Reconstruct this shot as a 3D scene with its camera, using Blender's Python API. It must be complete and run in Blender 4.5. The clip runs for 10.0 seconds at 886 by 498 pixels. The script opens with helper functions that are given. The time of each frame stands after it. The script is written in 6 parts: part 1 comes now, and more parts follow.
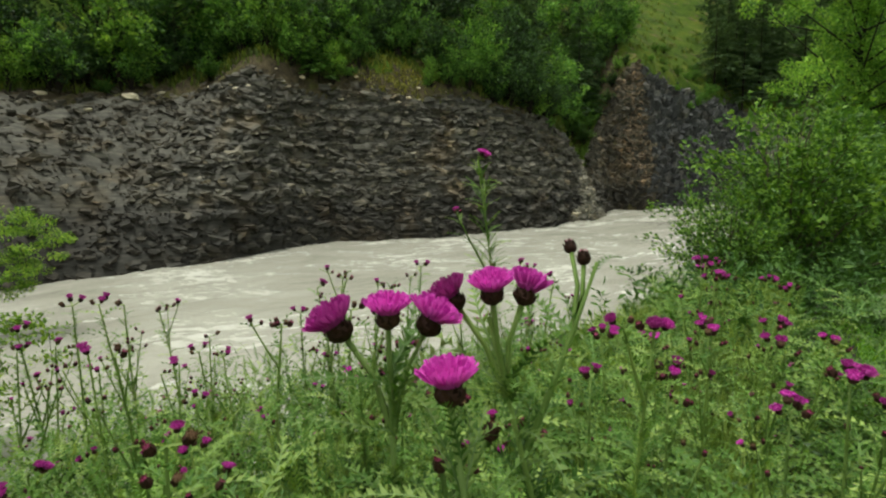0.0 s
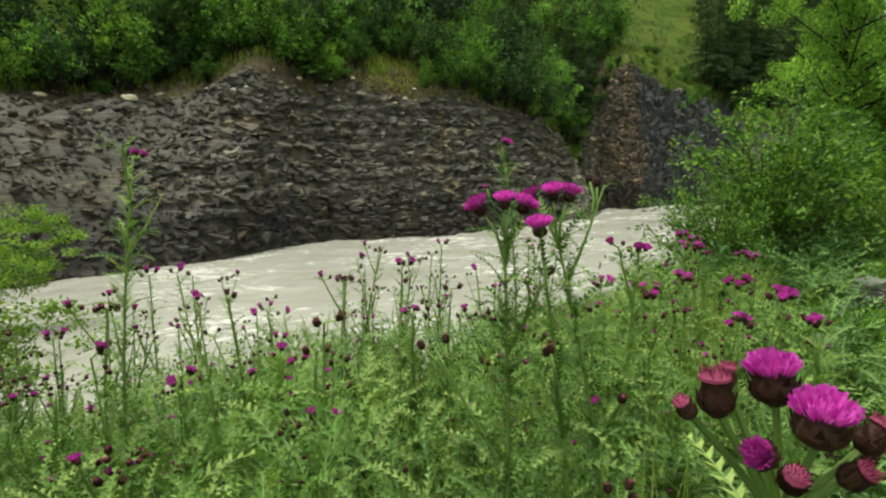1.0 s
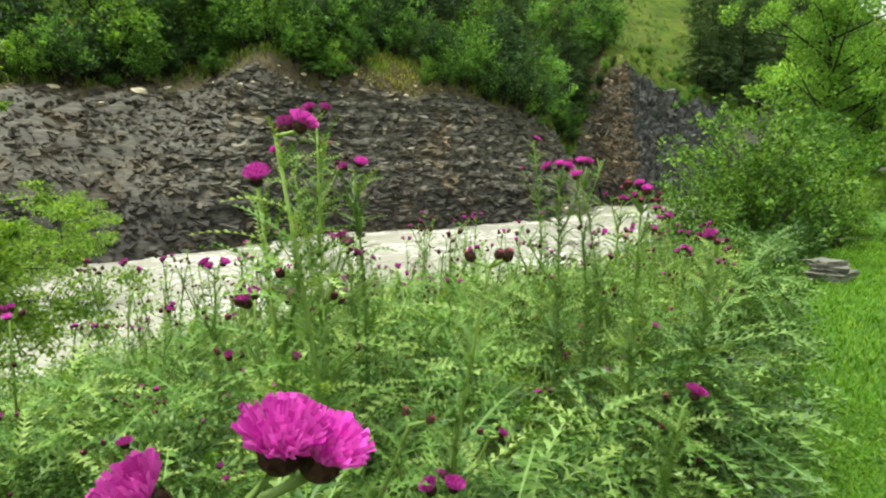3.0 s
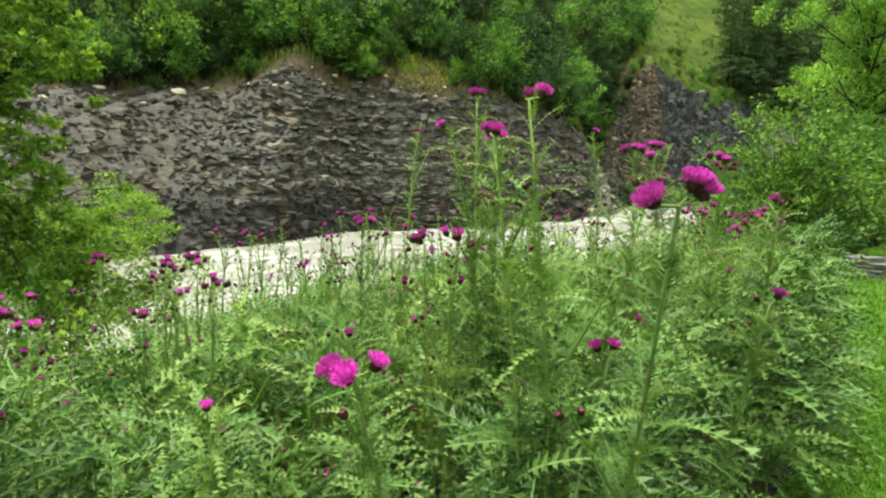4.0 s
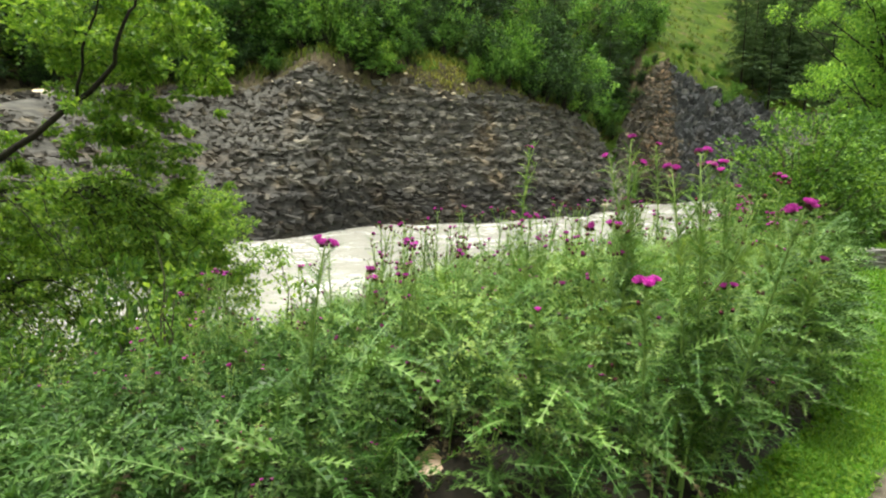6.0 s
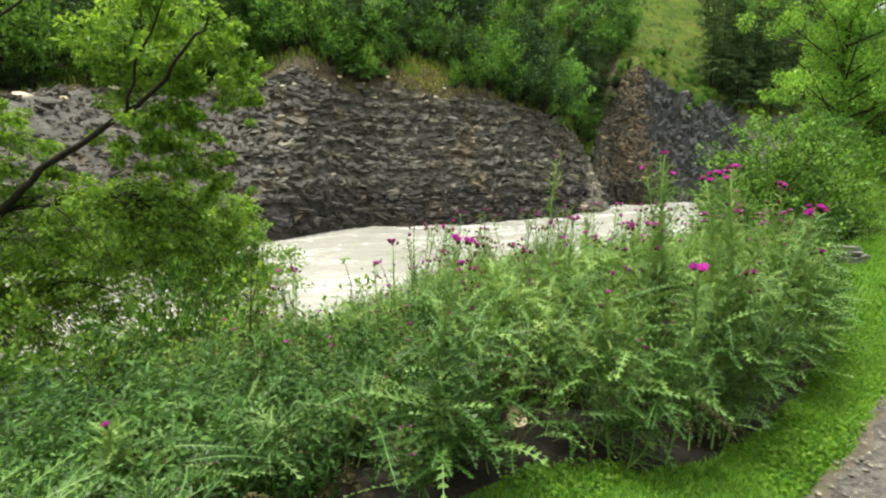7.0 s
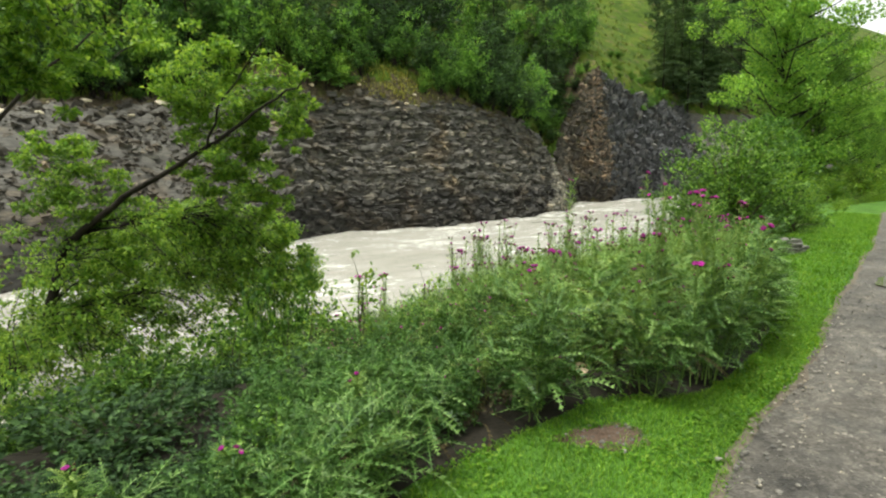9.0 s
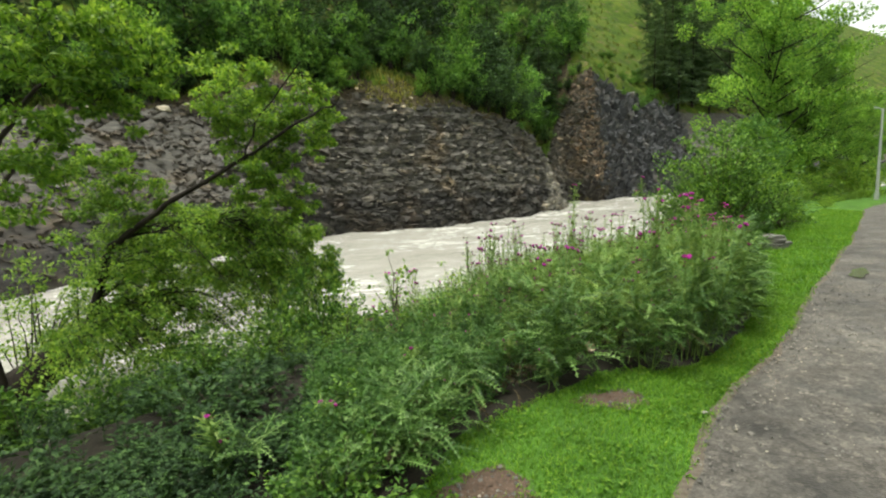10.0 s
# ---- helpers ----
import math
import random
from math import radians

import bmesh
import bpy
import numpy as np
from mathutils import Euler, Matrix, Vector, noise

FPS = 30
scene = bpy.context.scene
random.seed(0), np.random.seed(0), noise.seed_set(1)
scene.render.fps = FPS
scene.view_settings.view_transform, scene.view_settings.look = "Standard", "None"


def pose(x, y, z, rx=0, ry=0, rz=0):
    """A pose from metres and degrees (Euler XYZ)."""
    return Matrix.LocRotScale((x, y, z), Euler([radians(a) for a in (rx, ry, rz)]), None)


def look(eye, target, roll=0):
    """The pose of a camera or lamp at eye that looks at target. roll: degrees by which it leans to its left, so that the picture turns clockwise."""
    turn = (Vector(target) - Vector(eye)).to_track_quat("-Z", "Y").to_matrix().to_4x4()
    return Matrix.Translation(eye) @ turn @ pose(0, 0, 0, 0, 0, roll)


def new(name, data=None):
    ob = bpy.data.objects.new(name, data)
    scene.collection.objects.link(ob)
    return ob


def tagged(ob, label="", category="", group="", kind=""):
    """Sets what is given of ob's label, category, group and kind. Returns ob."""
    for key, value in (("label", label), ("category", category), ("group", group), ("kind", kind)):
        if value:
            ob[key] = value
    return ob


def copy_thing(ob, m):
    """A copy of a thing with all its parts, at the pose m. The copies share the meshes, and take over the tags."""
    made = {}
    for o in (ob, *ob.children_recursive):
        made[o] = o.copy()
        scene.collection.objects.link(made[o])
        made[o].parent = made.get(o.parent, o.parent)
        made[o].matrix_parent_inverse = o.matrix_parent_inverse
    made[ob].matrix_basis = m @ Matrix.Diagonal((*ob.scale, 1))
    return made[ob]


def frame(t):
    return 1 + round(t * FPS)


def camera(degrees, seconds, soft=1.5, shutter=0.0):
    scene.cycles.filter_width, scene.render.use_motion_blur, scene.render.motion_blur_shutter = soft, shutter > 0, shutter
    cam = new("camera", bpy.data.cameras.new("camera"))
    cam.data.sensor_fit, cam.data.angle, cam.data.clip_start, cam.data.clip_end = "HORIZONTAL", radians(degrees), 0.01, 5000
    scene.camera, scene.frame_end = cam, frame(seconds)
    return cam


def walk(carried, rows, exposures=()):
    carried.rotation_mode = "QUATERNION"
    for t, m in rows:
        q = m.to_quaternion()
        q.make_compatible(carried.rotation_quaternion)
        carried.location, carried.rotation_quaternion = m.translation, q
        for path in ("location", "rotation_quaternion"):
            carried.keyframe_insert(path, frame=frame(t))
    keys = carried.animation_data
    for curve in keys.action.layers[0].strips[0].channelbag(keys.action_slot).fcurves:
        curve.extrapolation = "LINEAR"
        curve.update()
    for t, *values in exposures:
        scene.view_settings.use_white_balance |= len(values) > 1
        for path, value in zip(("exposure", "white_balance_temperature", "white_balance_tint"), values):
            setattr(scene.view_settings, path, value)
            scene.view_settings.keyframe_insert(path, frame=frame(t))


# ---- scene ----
cam = camera(80.0, 10.0, 2.2)
PATH = [
    (0, (0.625, 0.254, 1.356), (0.786, 2.234, 1.128), -0.6),
    (0.5, (0.539, 0.097, 1.333), (0.711, 2.076, 1.105), -0.7),
    (1, (0.447, -0.152, 1.285), (0.631, 1.827, 1.059), -0.8),
    (1.5, (0.349, -0.429, 1.237), (0.549, 1.549, 1.015), -0.6),
    (2, (0.264, -0.665, 1.207), (0.48, 1.311, 0.986), -0.8),
    (2.2, (0.23, -0.757, 1.215), (0.452, 1.217, 0.981), -1.4),
    (3.3, (-0.04, -1.2, 1.177), (0.159, 0.776, 0.938), 0.4),
    (3.5, (-0.09, -1.251, 1.157), (0.087, 0.727, 0.921), 0.2),
    (4, (-0.27, -1.417, 1.105), (-0.144, 0.565, 0.871), 0.4),
    (4.5, (-0.48, -1.632, 1.091), (-0.377, 0.351, 0.858), 1.0),
    (5, (-0.66, -1.844, 1.116), (-0.579, 0.14, 0.875), 1.1),
    (5.5, (-0.805, -2.021, 1.128), (-0.723, -0.038, 0.883), 1.1),
    (5.7, (-0.863, -2.088, 1.141), (-0.779, -0.107, 0.886), 0.8),
    (6.8, (-1.375, -2.553, 1.181), (-1.207, -0.576, 0.93), 0.5),
    (7, (-1.462, -2.613, 1.188), (-1.273, -0.638, 0.94), 0.4),
    (7.5, (-1.682, -2.792, 1.233), (-1.459, -0.82, 0.985), -0.0),
    (8, (-1.919, -3.051, 1.291), (-1.658, -1.083, 1.044), -0.3),
    (8.5, (-2.106, -3.279, 1.334), (-1.814, -1.316, 1.087), -0.6),
    (9, (-2.319, -3.566, 1.382), (-1.994, -1.608, 1.135), -1.0),
    (9.5, (-2.497, -3.828, 1.423), (-2.154, -1.873, 1.175), -1.4),
    (10, (-2.683, -4.121, 1.447), (-2.335, -2.167, 1.201), -1.6),
]
walk(cam, [(t, look(eye, target, roll)) for t, eye, target, roll in PATH],
     exposures=[(0.0, 0.62, 6990, -4), (1.0, 0.88, 6990, -4), (2.0, 1.2, 6990, -4), (3.5, 1.62, 6940, -4), (5.5, 1.6, 6850, 1), (7.5, 1.54, 6820, 2), (10.0, 1.23, 6800, 2)])

# ---- world, sun and exposure: a bright overcast day ----
world = bpy.data.worlds.new("overcast_sky")
scene.world = world
world.use_nodes = True
wn = world.node_tree.nodes
wl = world.node_tree.links
sky = wn.new("ShaderNodeTexSky")
sky.sky_type = "NISHITA"
sky.sun_disc = False
sky.sun_elevation, sky.sun_rotation = radians(78), radians(259)
sky.air_density, sky.dust_density = 1.2, 3.0
sat = wn.new("ShaderNodeHueSaturation")
sat.inputs["Saturation"].default_value = 0.1
wl.new(sky.outputs["Color"], sat.inputs["Color"])
wl.new(sat.outputs["Color"], wn["Background"].inputs["Color"])
wn["Background"].inputs["Strength"].default_value = 0.13
sun = new("sun", bpy.data.lights.new("sun", "SUN"))
sun.data.energy, sun.data.angle, sun.data.color = 1.2, radians(14), (1.0, 0.97, 0.92)
sun.matrix_world = look((-10, -2, 50), (0, 0, 0))


# ---- materials ----
class Mat:
    """A node material with a few shorthands."""

    def __init__(self, name, rough=0.8, spec=0.3):
        self.m = bpy.data.materials.new(name)
        self.m.use_nodes = True
        self.n, self.l = self.m.node_tree.nodes, self.m.node_tree.links
        self.b = self.n["Principled BSDF"]
        self.b.inputs["Roughness"].default_value = rough
        self.b.inputs["Specular IOR Level"].default_value = spec

    def node(self, kind, **inputs):
        nd = self.n.new(kind)
        for k, v in inputs.items():
            nd.inputs[k.replace("_", " ")].default_value = v
        return nd

    def coords(self, which="Object"):
        if which == "World":
            return self.n.new("ShaderNodeNewGeometry").outputs["Position"]
        return self.n.new("ShaderNodeTexCoord").outputs[which]

    def noise(self, scale, detail=4.0, rough=0.55, vec=None, stretch=None):
        nd = self.node("ShaderNodeTexNoise", Scale=scale, Detail=detail, Roughness=rough)
        vec = vec or self.coords("World")
        if stretch:
            mp = self.node("ShaderNodeMapping", Scale=stretch)
            self.l.new(vec, mp.inputs["Vector"])
            vec = mp.outputs["Vector"]
        self.l.new(vec, nd.inputs["Vector"])
        return nd.outputs["Fac"]

    def ramp(self, fac, stops):
        nd = self.n.new("ShaderNodeValToRGB")
        self.l.new(fac, nd.inputs["Fac"])
        while len(nd.color_ramp.elements) < len(stops):
            nd.color_ramp.elements.new(0.5)
        for e, (p, c) in zip(nd.color_ramp.elements, stops):
            e.position, e.color = p, (*c, 1)
        return nd.outputs["Color"]

    def mix(self, fac, a, b, mode="MIX"):
        nd = self.n.new("ShaderNodeMix")
        nd.data_type, nd.blend_type = "RGBA", mode
        for sock, v in ((nd.inputs[0], fac), (nd.inputs[6], a), (nd.inputs[7], b)):
            if isinstance(v, (int, float)):
                sock.default_value = v
            elif isinstance(v, tuple):
                sock.default_value = (*v, 1)
            else:
                self.l.new(v, sock)
        return nd.outputs[2]

    def color(self, sock):
        self.l.new(sock, self.b.inputs["Base Color"])

    def bump(self, fac, strength=0.4, dist=0.02):
        nd = self.node("ShaderNodeBump", Strength=strength, Distance=dist)
        self.l.new(fac, nd.inputs["Height"])
        self.l.new(nd.outputs["Normal"], self.b.inputs["Normal"])

    def random(self, which="island"):
        if which == "island":
            return self.n.new("ShaderNodeNewGeometry").outputs["Random Per Island"]
        return self.n.new("ShaderNodeObjectInfo").outputs["Random"]


def leafy(name, dark, mid, light, through_light=0.35, rough=0.55, big=0.6, vary=0.16):
    """Foliage: a tone for each leaf, patches over the plant, some light let through."""
    a = Mat(name, rough, 0.25)
    tone = a.ramp(a.random(), [(0.0, dark), (0.55, mid), (1.0, light)])
    patch = a.ramp(a.noise(big, 3), [(0.3, (0.62, 0.66, 0.6)), (0.7, (1.25, 1.2, 1.1))])
    col = a.mix(0.85, tone, patch, "MULTIPLY")
    each = a.ramp(a.random("object"), [(0.0, (0.96 - vary, 1 - vary, 0.98 - vary)), (1.0, (1.02 + vary, 1 + vary * 0.9, 0.95 + vary * 0.6))])
    col = a.mix(0.8, col, each, "MULTIPLY")
    a.color(col)
    tr = a.n.new("ShaderNodeBsdfTranslucent")
    warm = a.mix(1.0, col, (1.25, 1.2, 0.6), "MULTIPLY")
    a.l.new(warm, tr.inputs["Color"])
    ms = a.n.new("ShaderNodeMixShader")
    ms.inputs[0].default_value = through_light
    a.l.new(a.b.outputs[0], ms.inputs[1])
    a.l.new(tr.outputs[0], ms.inputs[2])
    a.l.new(ms.outputs[0], a.n["Material Output"].inputs["Surface"])
    return a.m


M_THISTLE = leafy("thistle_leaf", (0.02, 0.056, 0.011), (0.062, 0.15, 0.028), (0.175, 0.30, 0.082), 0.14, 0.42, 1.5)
# paler, yellower green for small leaves and those high on the plants
M_PALE_LEAF = leafy("pale_thistle_leaf", (0.065, 0.155, 0.03), (0.16, 0.30, 0.068), (0.37, 0.49, 0.165), 0.34, 0.5, 2.2)
M_PALE_GRASS = leafy("pale_grass_stalk", (0.15, 0.25, 0.055), (0.26, 0.38, 0.095), (0.40, 0.50, 0.17), 0.35, 0.5, 1.0)
M_RIB = leafy("thistle_midrib", (0.11, 0.21, 0.06), (0.18, 0.29, 0.105), (0.27, 0.38, 0.165), 0.2, 0.5, 2.0)
M_GRASS = leafy("grass_blade", (0.06, 0.16, 0.014), (0.12, 0.28, 0.02), (0.25, 0.39, 0.05), 0.4, 0.5, 1.2)
M_HERB = leafy("herb_leaf", (0.028, 0.074, 0.018), (0.058, 0.138, 0.031), (0.115, 0.22, 0.055), 0.2, 0.5, 0.9)
M_LEAF = leafy("tree_leaf", (0.075, 0.16, 0.032), (0.18, 0.325, 0.058), (0.34, 0.49, 0.11), 0.5, 0.4, 0.8)
M_LEAF_FAR = leafy("far_leaf", (0.045, 0.12, 0.032), (0.105, 0.235, 0.058), (0.21, 0.38, 0.10), 0.4, 0.55, 0.3, 0.45)
# dark hillside trees; on the near bank this green also stands in for shade
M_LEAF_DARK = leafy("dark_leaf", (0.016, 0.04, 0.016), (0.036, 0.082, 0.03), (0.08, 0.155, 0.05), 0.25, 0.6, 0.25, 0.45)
M_LEAF_BRIGHT = leafy("bright_far_leaf", (0.075, 0.17, 0.035), (0.16, 0.32, 0.065), (0.29, 0.47, 0.11), 0.45, 0.55, 0.4, 0.45)
M_SHRUB = leafy("shrub_leaf", (0.03, 0.078, 0.017), (0.075, 0.17, 0.03), (0.22, 0.38, 0.075), 0.32, 0.45, 1.4)
M_TUFT = leafy("yellow_green_tuft", (0.06, 0.10, 0.02), (0.12, 0.17, 0.035), (0.24, 0.27, 0.07), 0.3, 0.6, 0.7)
M_CONIFER = leafy("conifer_needle", (0.04, 0.075, 0.042), (0.075, 0.13, 0.068), (0.125, 0.19, 0.095), 0.3, 0.6, 0.4)


def bark(name, a_col, b_col):
    a = Mat(name, 0.9, 0.2)
    f = a.noise(14, 6, 0.65, a.coords("Object"), (1, 1, 0.35))
    a.color(a.ramp(f, [(0.3, a_col), (0.7, b_col)]))
    a.bump(f, 0.7, 0.02)
    return a.m


M_BARK = bark("dark_bark", (0.010, 0.008, 0.006), (0.034, 0.027, 0.021))
M_TWIG = bark("brown_twig", (0.05, 0.04, 0.03), (0.13, 0.11, 0.08))


def petal(name, dark, light):
    a = Mat(name, 0.6, 0.2)
    col = a.ramp(a.random(), [(0.0, dark), (1.0, light)])
    age = a.ramp(a.random("object"), [(0.0, (0.5, 0.45, 0.42)), (0.5, (0.85, 0.8, 0.8)), (1.0, (1.1, 1.2, 1.1))])
    col = a.mix(1.0, col, age, "MULTIPLY")
    a.color(col)
    tr = a.n.new("ShaderNodeBsdfTranslucent")
    a.l.new(col, tr.inputs["Color"])
    ms = a.n.new("ShaderNodeMixShader")
    ms.inputs[0].default_value = 0.35
    a.l.new(a.b.outputs[0], ms.inputs[1])
    a.l.new(tr.outputs[0], ms.inputs[2])
    a.l.new(ms.outputs[0], a.n["Material Output"].inputs["Surface"])
    return a.m


M_FLORET = petal("magenta_floret", (0.55, 0.025, 0.42), (0.92, 0.15, 0.78))
M_FLORET_RED = petal("young_pink_floret", (0.28, 0.03, 0.09), (0.6, 0.14, 0.3))
M_BRACT = petal("dark_purple_bract", (0.026, 0.014, 0.011), (0.125, 0.06, 0.045))
M_BUD_TIP = petal("wine_red_bud_tip", (0.22, 0.025, 0.09), (0.45, 0.08, 0.21))
M_SPENT = petal("brown_dry_floret", (0.10, 0.05, 0.03), (0.27, 0.17, 0.10))
M_STEM = leafy("thistle_stem", (0.15, 0.25, 0.065), (0.25, 0.37, 0.115), (0.37, 0.48, 0.18), 0.25, 0.6, 3.0)


def rock_mat(name, dark, mid, light, rust=0.25, wet=False):
    a = Mat(name, 0.75, 0.35)
    lay = a.noise(3.2, 6, 0.6, None, (0.5, 0.5, 3.5))
    fine = a.noise(22, 4, 0.6)
    col = a.ramp(lay, [(0.28, dark), (0.5, mid), (0.78, light)])
    tone = a.ramp(a.random(), [(0.0, (0.5, 0.5, 0.51)), (0.65, (0.95, 0.94, 0.92)), (0.93, (1.3, 1.26, 1.2)), (1.0, (2.3, 2.15, 1.9))])
    col = a.mix(1.0, col, tone, "MULTIPLY")
    stain = a.ramp(a.noise(0.5, 4), [(0.52, (0, 0, 0)), (0.72, (1, 1, 1))])
    brown = a.mix(1.0, col, (2.1, 1.5, 0.85), "MULTIPLY")
    sm = a.mix(rust, (0, 0, 0), stain)
    col = a.mix(sm, col, brown)
    col = a.mix(0.5, col, a.ramp(fine, [(0.3, (0.6, 0.6, 0.6)), (0.7, (1.4, 1.4, 1.4))]), "MULTIPLY")
    if wet:
        # rock soaked by the spray along the waterline
        sep = a.n.new("ShaderNodeSeparateXYZ")
        a.l.new(a.coords("World"), sep.inputs[0])
        level = a.node("ShaderNodeMath")
        level.operation = "MULTIPLY_ADD"
        a.l.new(sep.outputs[0], level.inputs[0])
        level.inputs[1].default_value = -0.025
        a.l.new(sep.outputs[2], level.inputs[2])
        rise = a.node("ShaderNodeMath")
        rise.operation = "MULTIPLY_ADD"
        a.l.new(a.noise(0.7, 3), rise.inputs[0])
        rise.inputs[1].default_value = -1.6
        a.l.new(level.outputs[0], rise.inputs[2])
        soaked = a.ramp(rise.outputs[0], [(0.0, (0.52, 0.52, 0.54)), (0.2, (1, 1, 1))])
        col = a.mix(1.0, col, soaked, "MULTIPLY")
    a.color(col)
    a.bump(a.mix(0.5, fine, lay), 0.8, 0.05)
    return a.m


M_SHALE = rock_mat("dark_shale", (0.032, 0.030, 0.027), (0.09, 0.085, 0.074), (0.20, 0.188, 0.163), 0.4, True)
M_RUBBLE = rock_mat("brown_shale_rubble", (0.024, 0.021, 0.017), (0.066, 0.058, 0.046), (0.15, 0.133, 0.105), 0.35, True)
M_SLATE = rock_mat("blue_grey_slate", (0.022, 0.022, 0.025), (0.052, 0.054, 0.059), (0.113, 0.115, 0.122), 0.3)
M_SPUR = rock_mat("pale_grey_rock", (0.09, 0.085, 0.073), (0.19, 0.178, 0.15), (0.32, 0.3, 0.26), 0.2)
M_RUST = rock_mat("rusty_rock", (0.056, 0.043, 0.032), (0.141, 0.106, 0.075), (0.304, 0.224, 0.152), 0.25)
M_PALE = rock_mat("pale_limestone", (0.22, 0.20, 0.16), (0.36, 0.33, 0.27), (0.5, 0.47, 0.4), 0.3)


def hill_mat():
    a = Mat("hillside_grass_and_soil", 0.95, 0.1)
    f = a.noise(0.35, 6, 0.65)
    g = a.noise(3.0, 5, 0.6)
    col = a.ramp(f, [(0.3, (0.022, 0.046, 0.008)), (0.5, (0.058, 0.098, 0.012)), (0.7, (0.115, 0.14, 0.02))])
    soil = a.ramp(g, [(0.3, (0.06, 0.045, 0.03)), (0.7, (0.19, 0.13, 0.085))])
    col = a.mix(a.ramp(a.noise(0.8, 5), [(0.55, (0, 0, 0)), (0.68, (0.8, 0.8, 0.8))]), col, soil)
    col = a.mix(0.6, col, a.ramp(g, [(0.3, (0.6, 0.6, 0.6)), (0.7, (1.3, 1.3, 1.3))]), "MULTIPLY")
    a.color(col)
    a.bump(g, 0.8, 0.15)
    return a.m


def ground_mat():
    a = Mat("turf_over_earth", 0.95, 0.15)
    f = a.noise(1.3, 6, 0.6)
    g = a.noise(45, 4, 0.7)
    col = a.ramp(f, [(0.3, (0.045, 0.10, 0.02)), (0.55, (0.075, 0.17, 0.025)), (0.75, (0.11, 0.2, 0.04))])
    col = a.mix(0.8, col, a.ramp(g, [(0.3, (0.35, 0.4, 0.35)), (0.7, (1.4, 1.35, 1.2))]), "MULTIPLY")
    a.color(col)
    a.bump(g, 0.6, 0.02)
    return a.m


def gravel_mat():
    a = Mat("packed_grey_gravel", 0.8, 0.35)
    v = a.node("ShaderNodeTexVoronoi", Scale=70.0)
    a.l.new(a.coords("World"), v.inputs["Vector"])
    stones = a.ramp(v.outputs["Color"], [(0.1, (0.5, 0.5, 0.5)), (0.9, (1.5, 1.5, 1.5))])
    f = a.noise(0.9, 6, 0.65)
    wet = a.noise(2.6, 5, 0.6)
    col = a.ramp(f, [(0.3, (0.055, 0.051, 0.046)), (0.5, (0.105, 0.097, 0.087)), (0.72, (0.165, 0.154, 0.138))])
    col = a.mix(0.7, col, stones, "MULTIPLY")
    col = a.mix(0.55, col, a.ramp(wet, [(0.36, (0.32, 0.31, 0.31)), (0.47, (0.85, 0.83, 0.8)), (0.62, (1.2, 1.17, 1.12))]), "MULTIPLY")
    spots = a.node("ShaderNodeTexVoronoi", Scale=26.0)
    a.l.new(a.coords("World"), spots.inputs["Vector"])
    col = a.mix(0.75, col, a.ramp(spots.outputs["Color"], [(0.05, (0.55, 0.54, 0.52)), (0.75, (1.0, 1.0, 1.0)), (0.97, (1.9, 1.85, 1.75))]), "MULTIPLY")
    col = a.mix(0.5, col, a.ramp(a.noise(7.0, 6, 0.7), [(0.35, (0.5, 0.48, 0.45)), (0.65, (1.35, 1.33, 1.3))]), "MULTIPLY")
    col = a.mix(0.6, col, a.ramp(a.noise(160, 2), [(0.3, (0.55, 0.55, 0.55)), (0.7, (1.4, 1.4, 1.4))]), "MULTIPLY")
    a.color(col)
    a.l.new(a.ramp(wet, [(0.3, (0.4, 0.4, 0.4)), (0.6, (0.85, 0.85, 0.85))]), a.b.inputs["Roughness"])
    a.bump(v.outputs["Distance"], 0.5, 0.01)
    return a.m


def water_mat():
    a = Mat("silty_river_water", 0.22, 0.4)
    flow = (0.55, 0.8, 1.0)
    f = a.noise(0.45, 6, 0.62, None, flow)
    r = a.noise(2.4, 6, 0.66, None, (0.7, 1.5, 1.0))
    col = a.ramp(f, [(0.3, (0.35, 0.335, 0.292)), (0.55, (0.435, 0.42, 0.375)), (0.75, (0.52, 0.505, 0.462))])
    foam = a.ramp(a.mix(0.5, f, r), [(0.54, (0, 0, 0)), (0.66, (1, 1, 1))])
    col = a.mix(foam, col, (0.66, 0.65, 0.62))
    a.color(col)
    a.l.new(a.ramp(foam, [(0.0, (0.2, 0.2, 0.2)), (1.0, (0.7, 0.7, 0.7))]), a.b.inputs["Roughness"])
    a.bump(r, 0.5, 0.12)
    return a.m


def scree_soil_mat():
    a = Mat("brown_stony_soil", 0.95, 0.1)
    f, g = a.noise(1.1, 6, 0.65), a.noise(7.0, 5, 0.65)
    col = a.ramp(f, [(0.35, (0.05, 0.042, 0.03)), (0.5, (0.10, 0.083, 0.055)), (0.62, (0.09, 0.095, 0.035)), (0.78, (0.17, 0.155, 0.07))])
    a.color(a.mix(0.8, col, a.ramp(g, [(0.3, (0.45, 0.45, 0.45)), (0.7, (1.6, 1.5, 1.4))]), "MULTIPLY"))
    a.bump(g, 1.0, 0.2)
    return a.m


M_SCREE = scree_soil_mat()
M_HILL, M_GROUND, M_GRAVEL, M_WATER = hill_mat(), ground_mat(), gravel_mat(), water_mat()


def plain_rough(name, a_col, b_col, scale=20, rough=0.9, metal=0.0):
    a = Mat(name, rough, 0.3)
    f = a.noise(scale, 5, 0.6, a.coords("Object"))
    a.color(a.ramp(f, [(0.3, a_col), (0.7, b_col)]))
    a.bump(f, 0.4, 0.01)
    a.b.inputs["Metallic"].default_value = metal
    return a.m


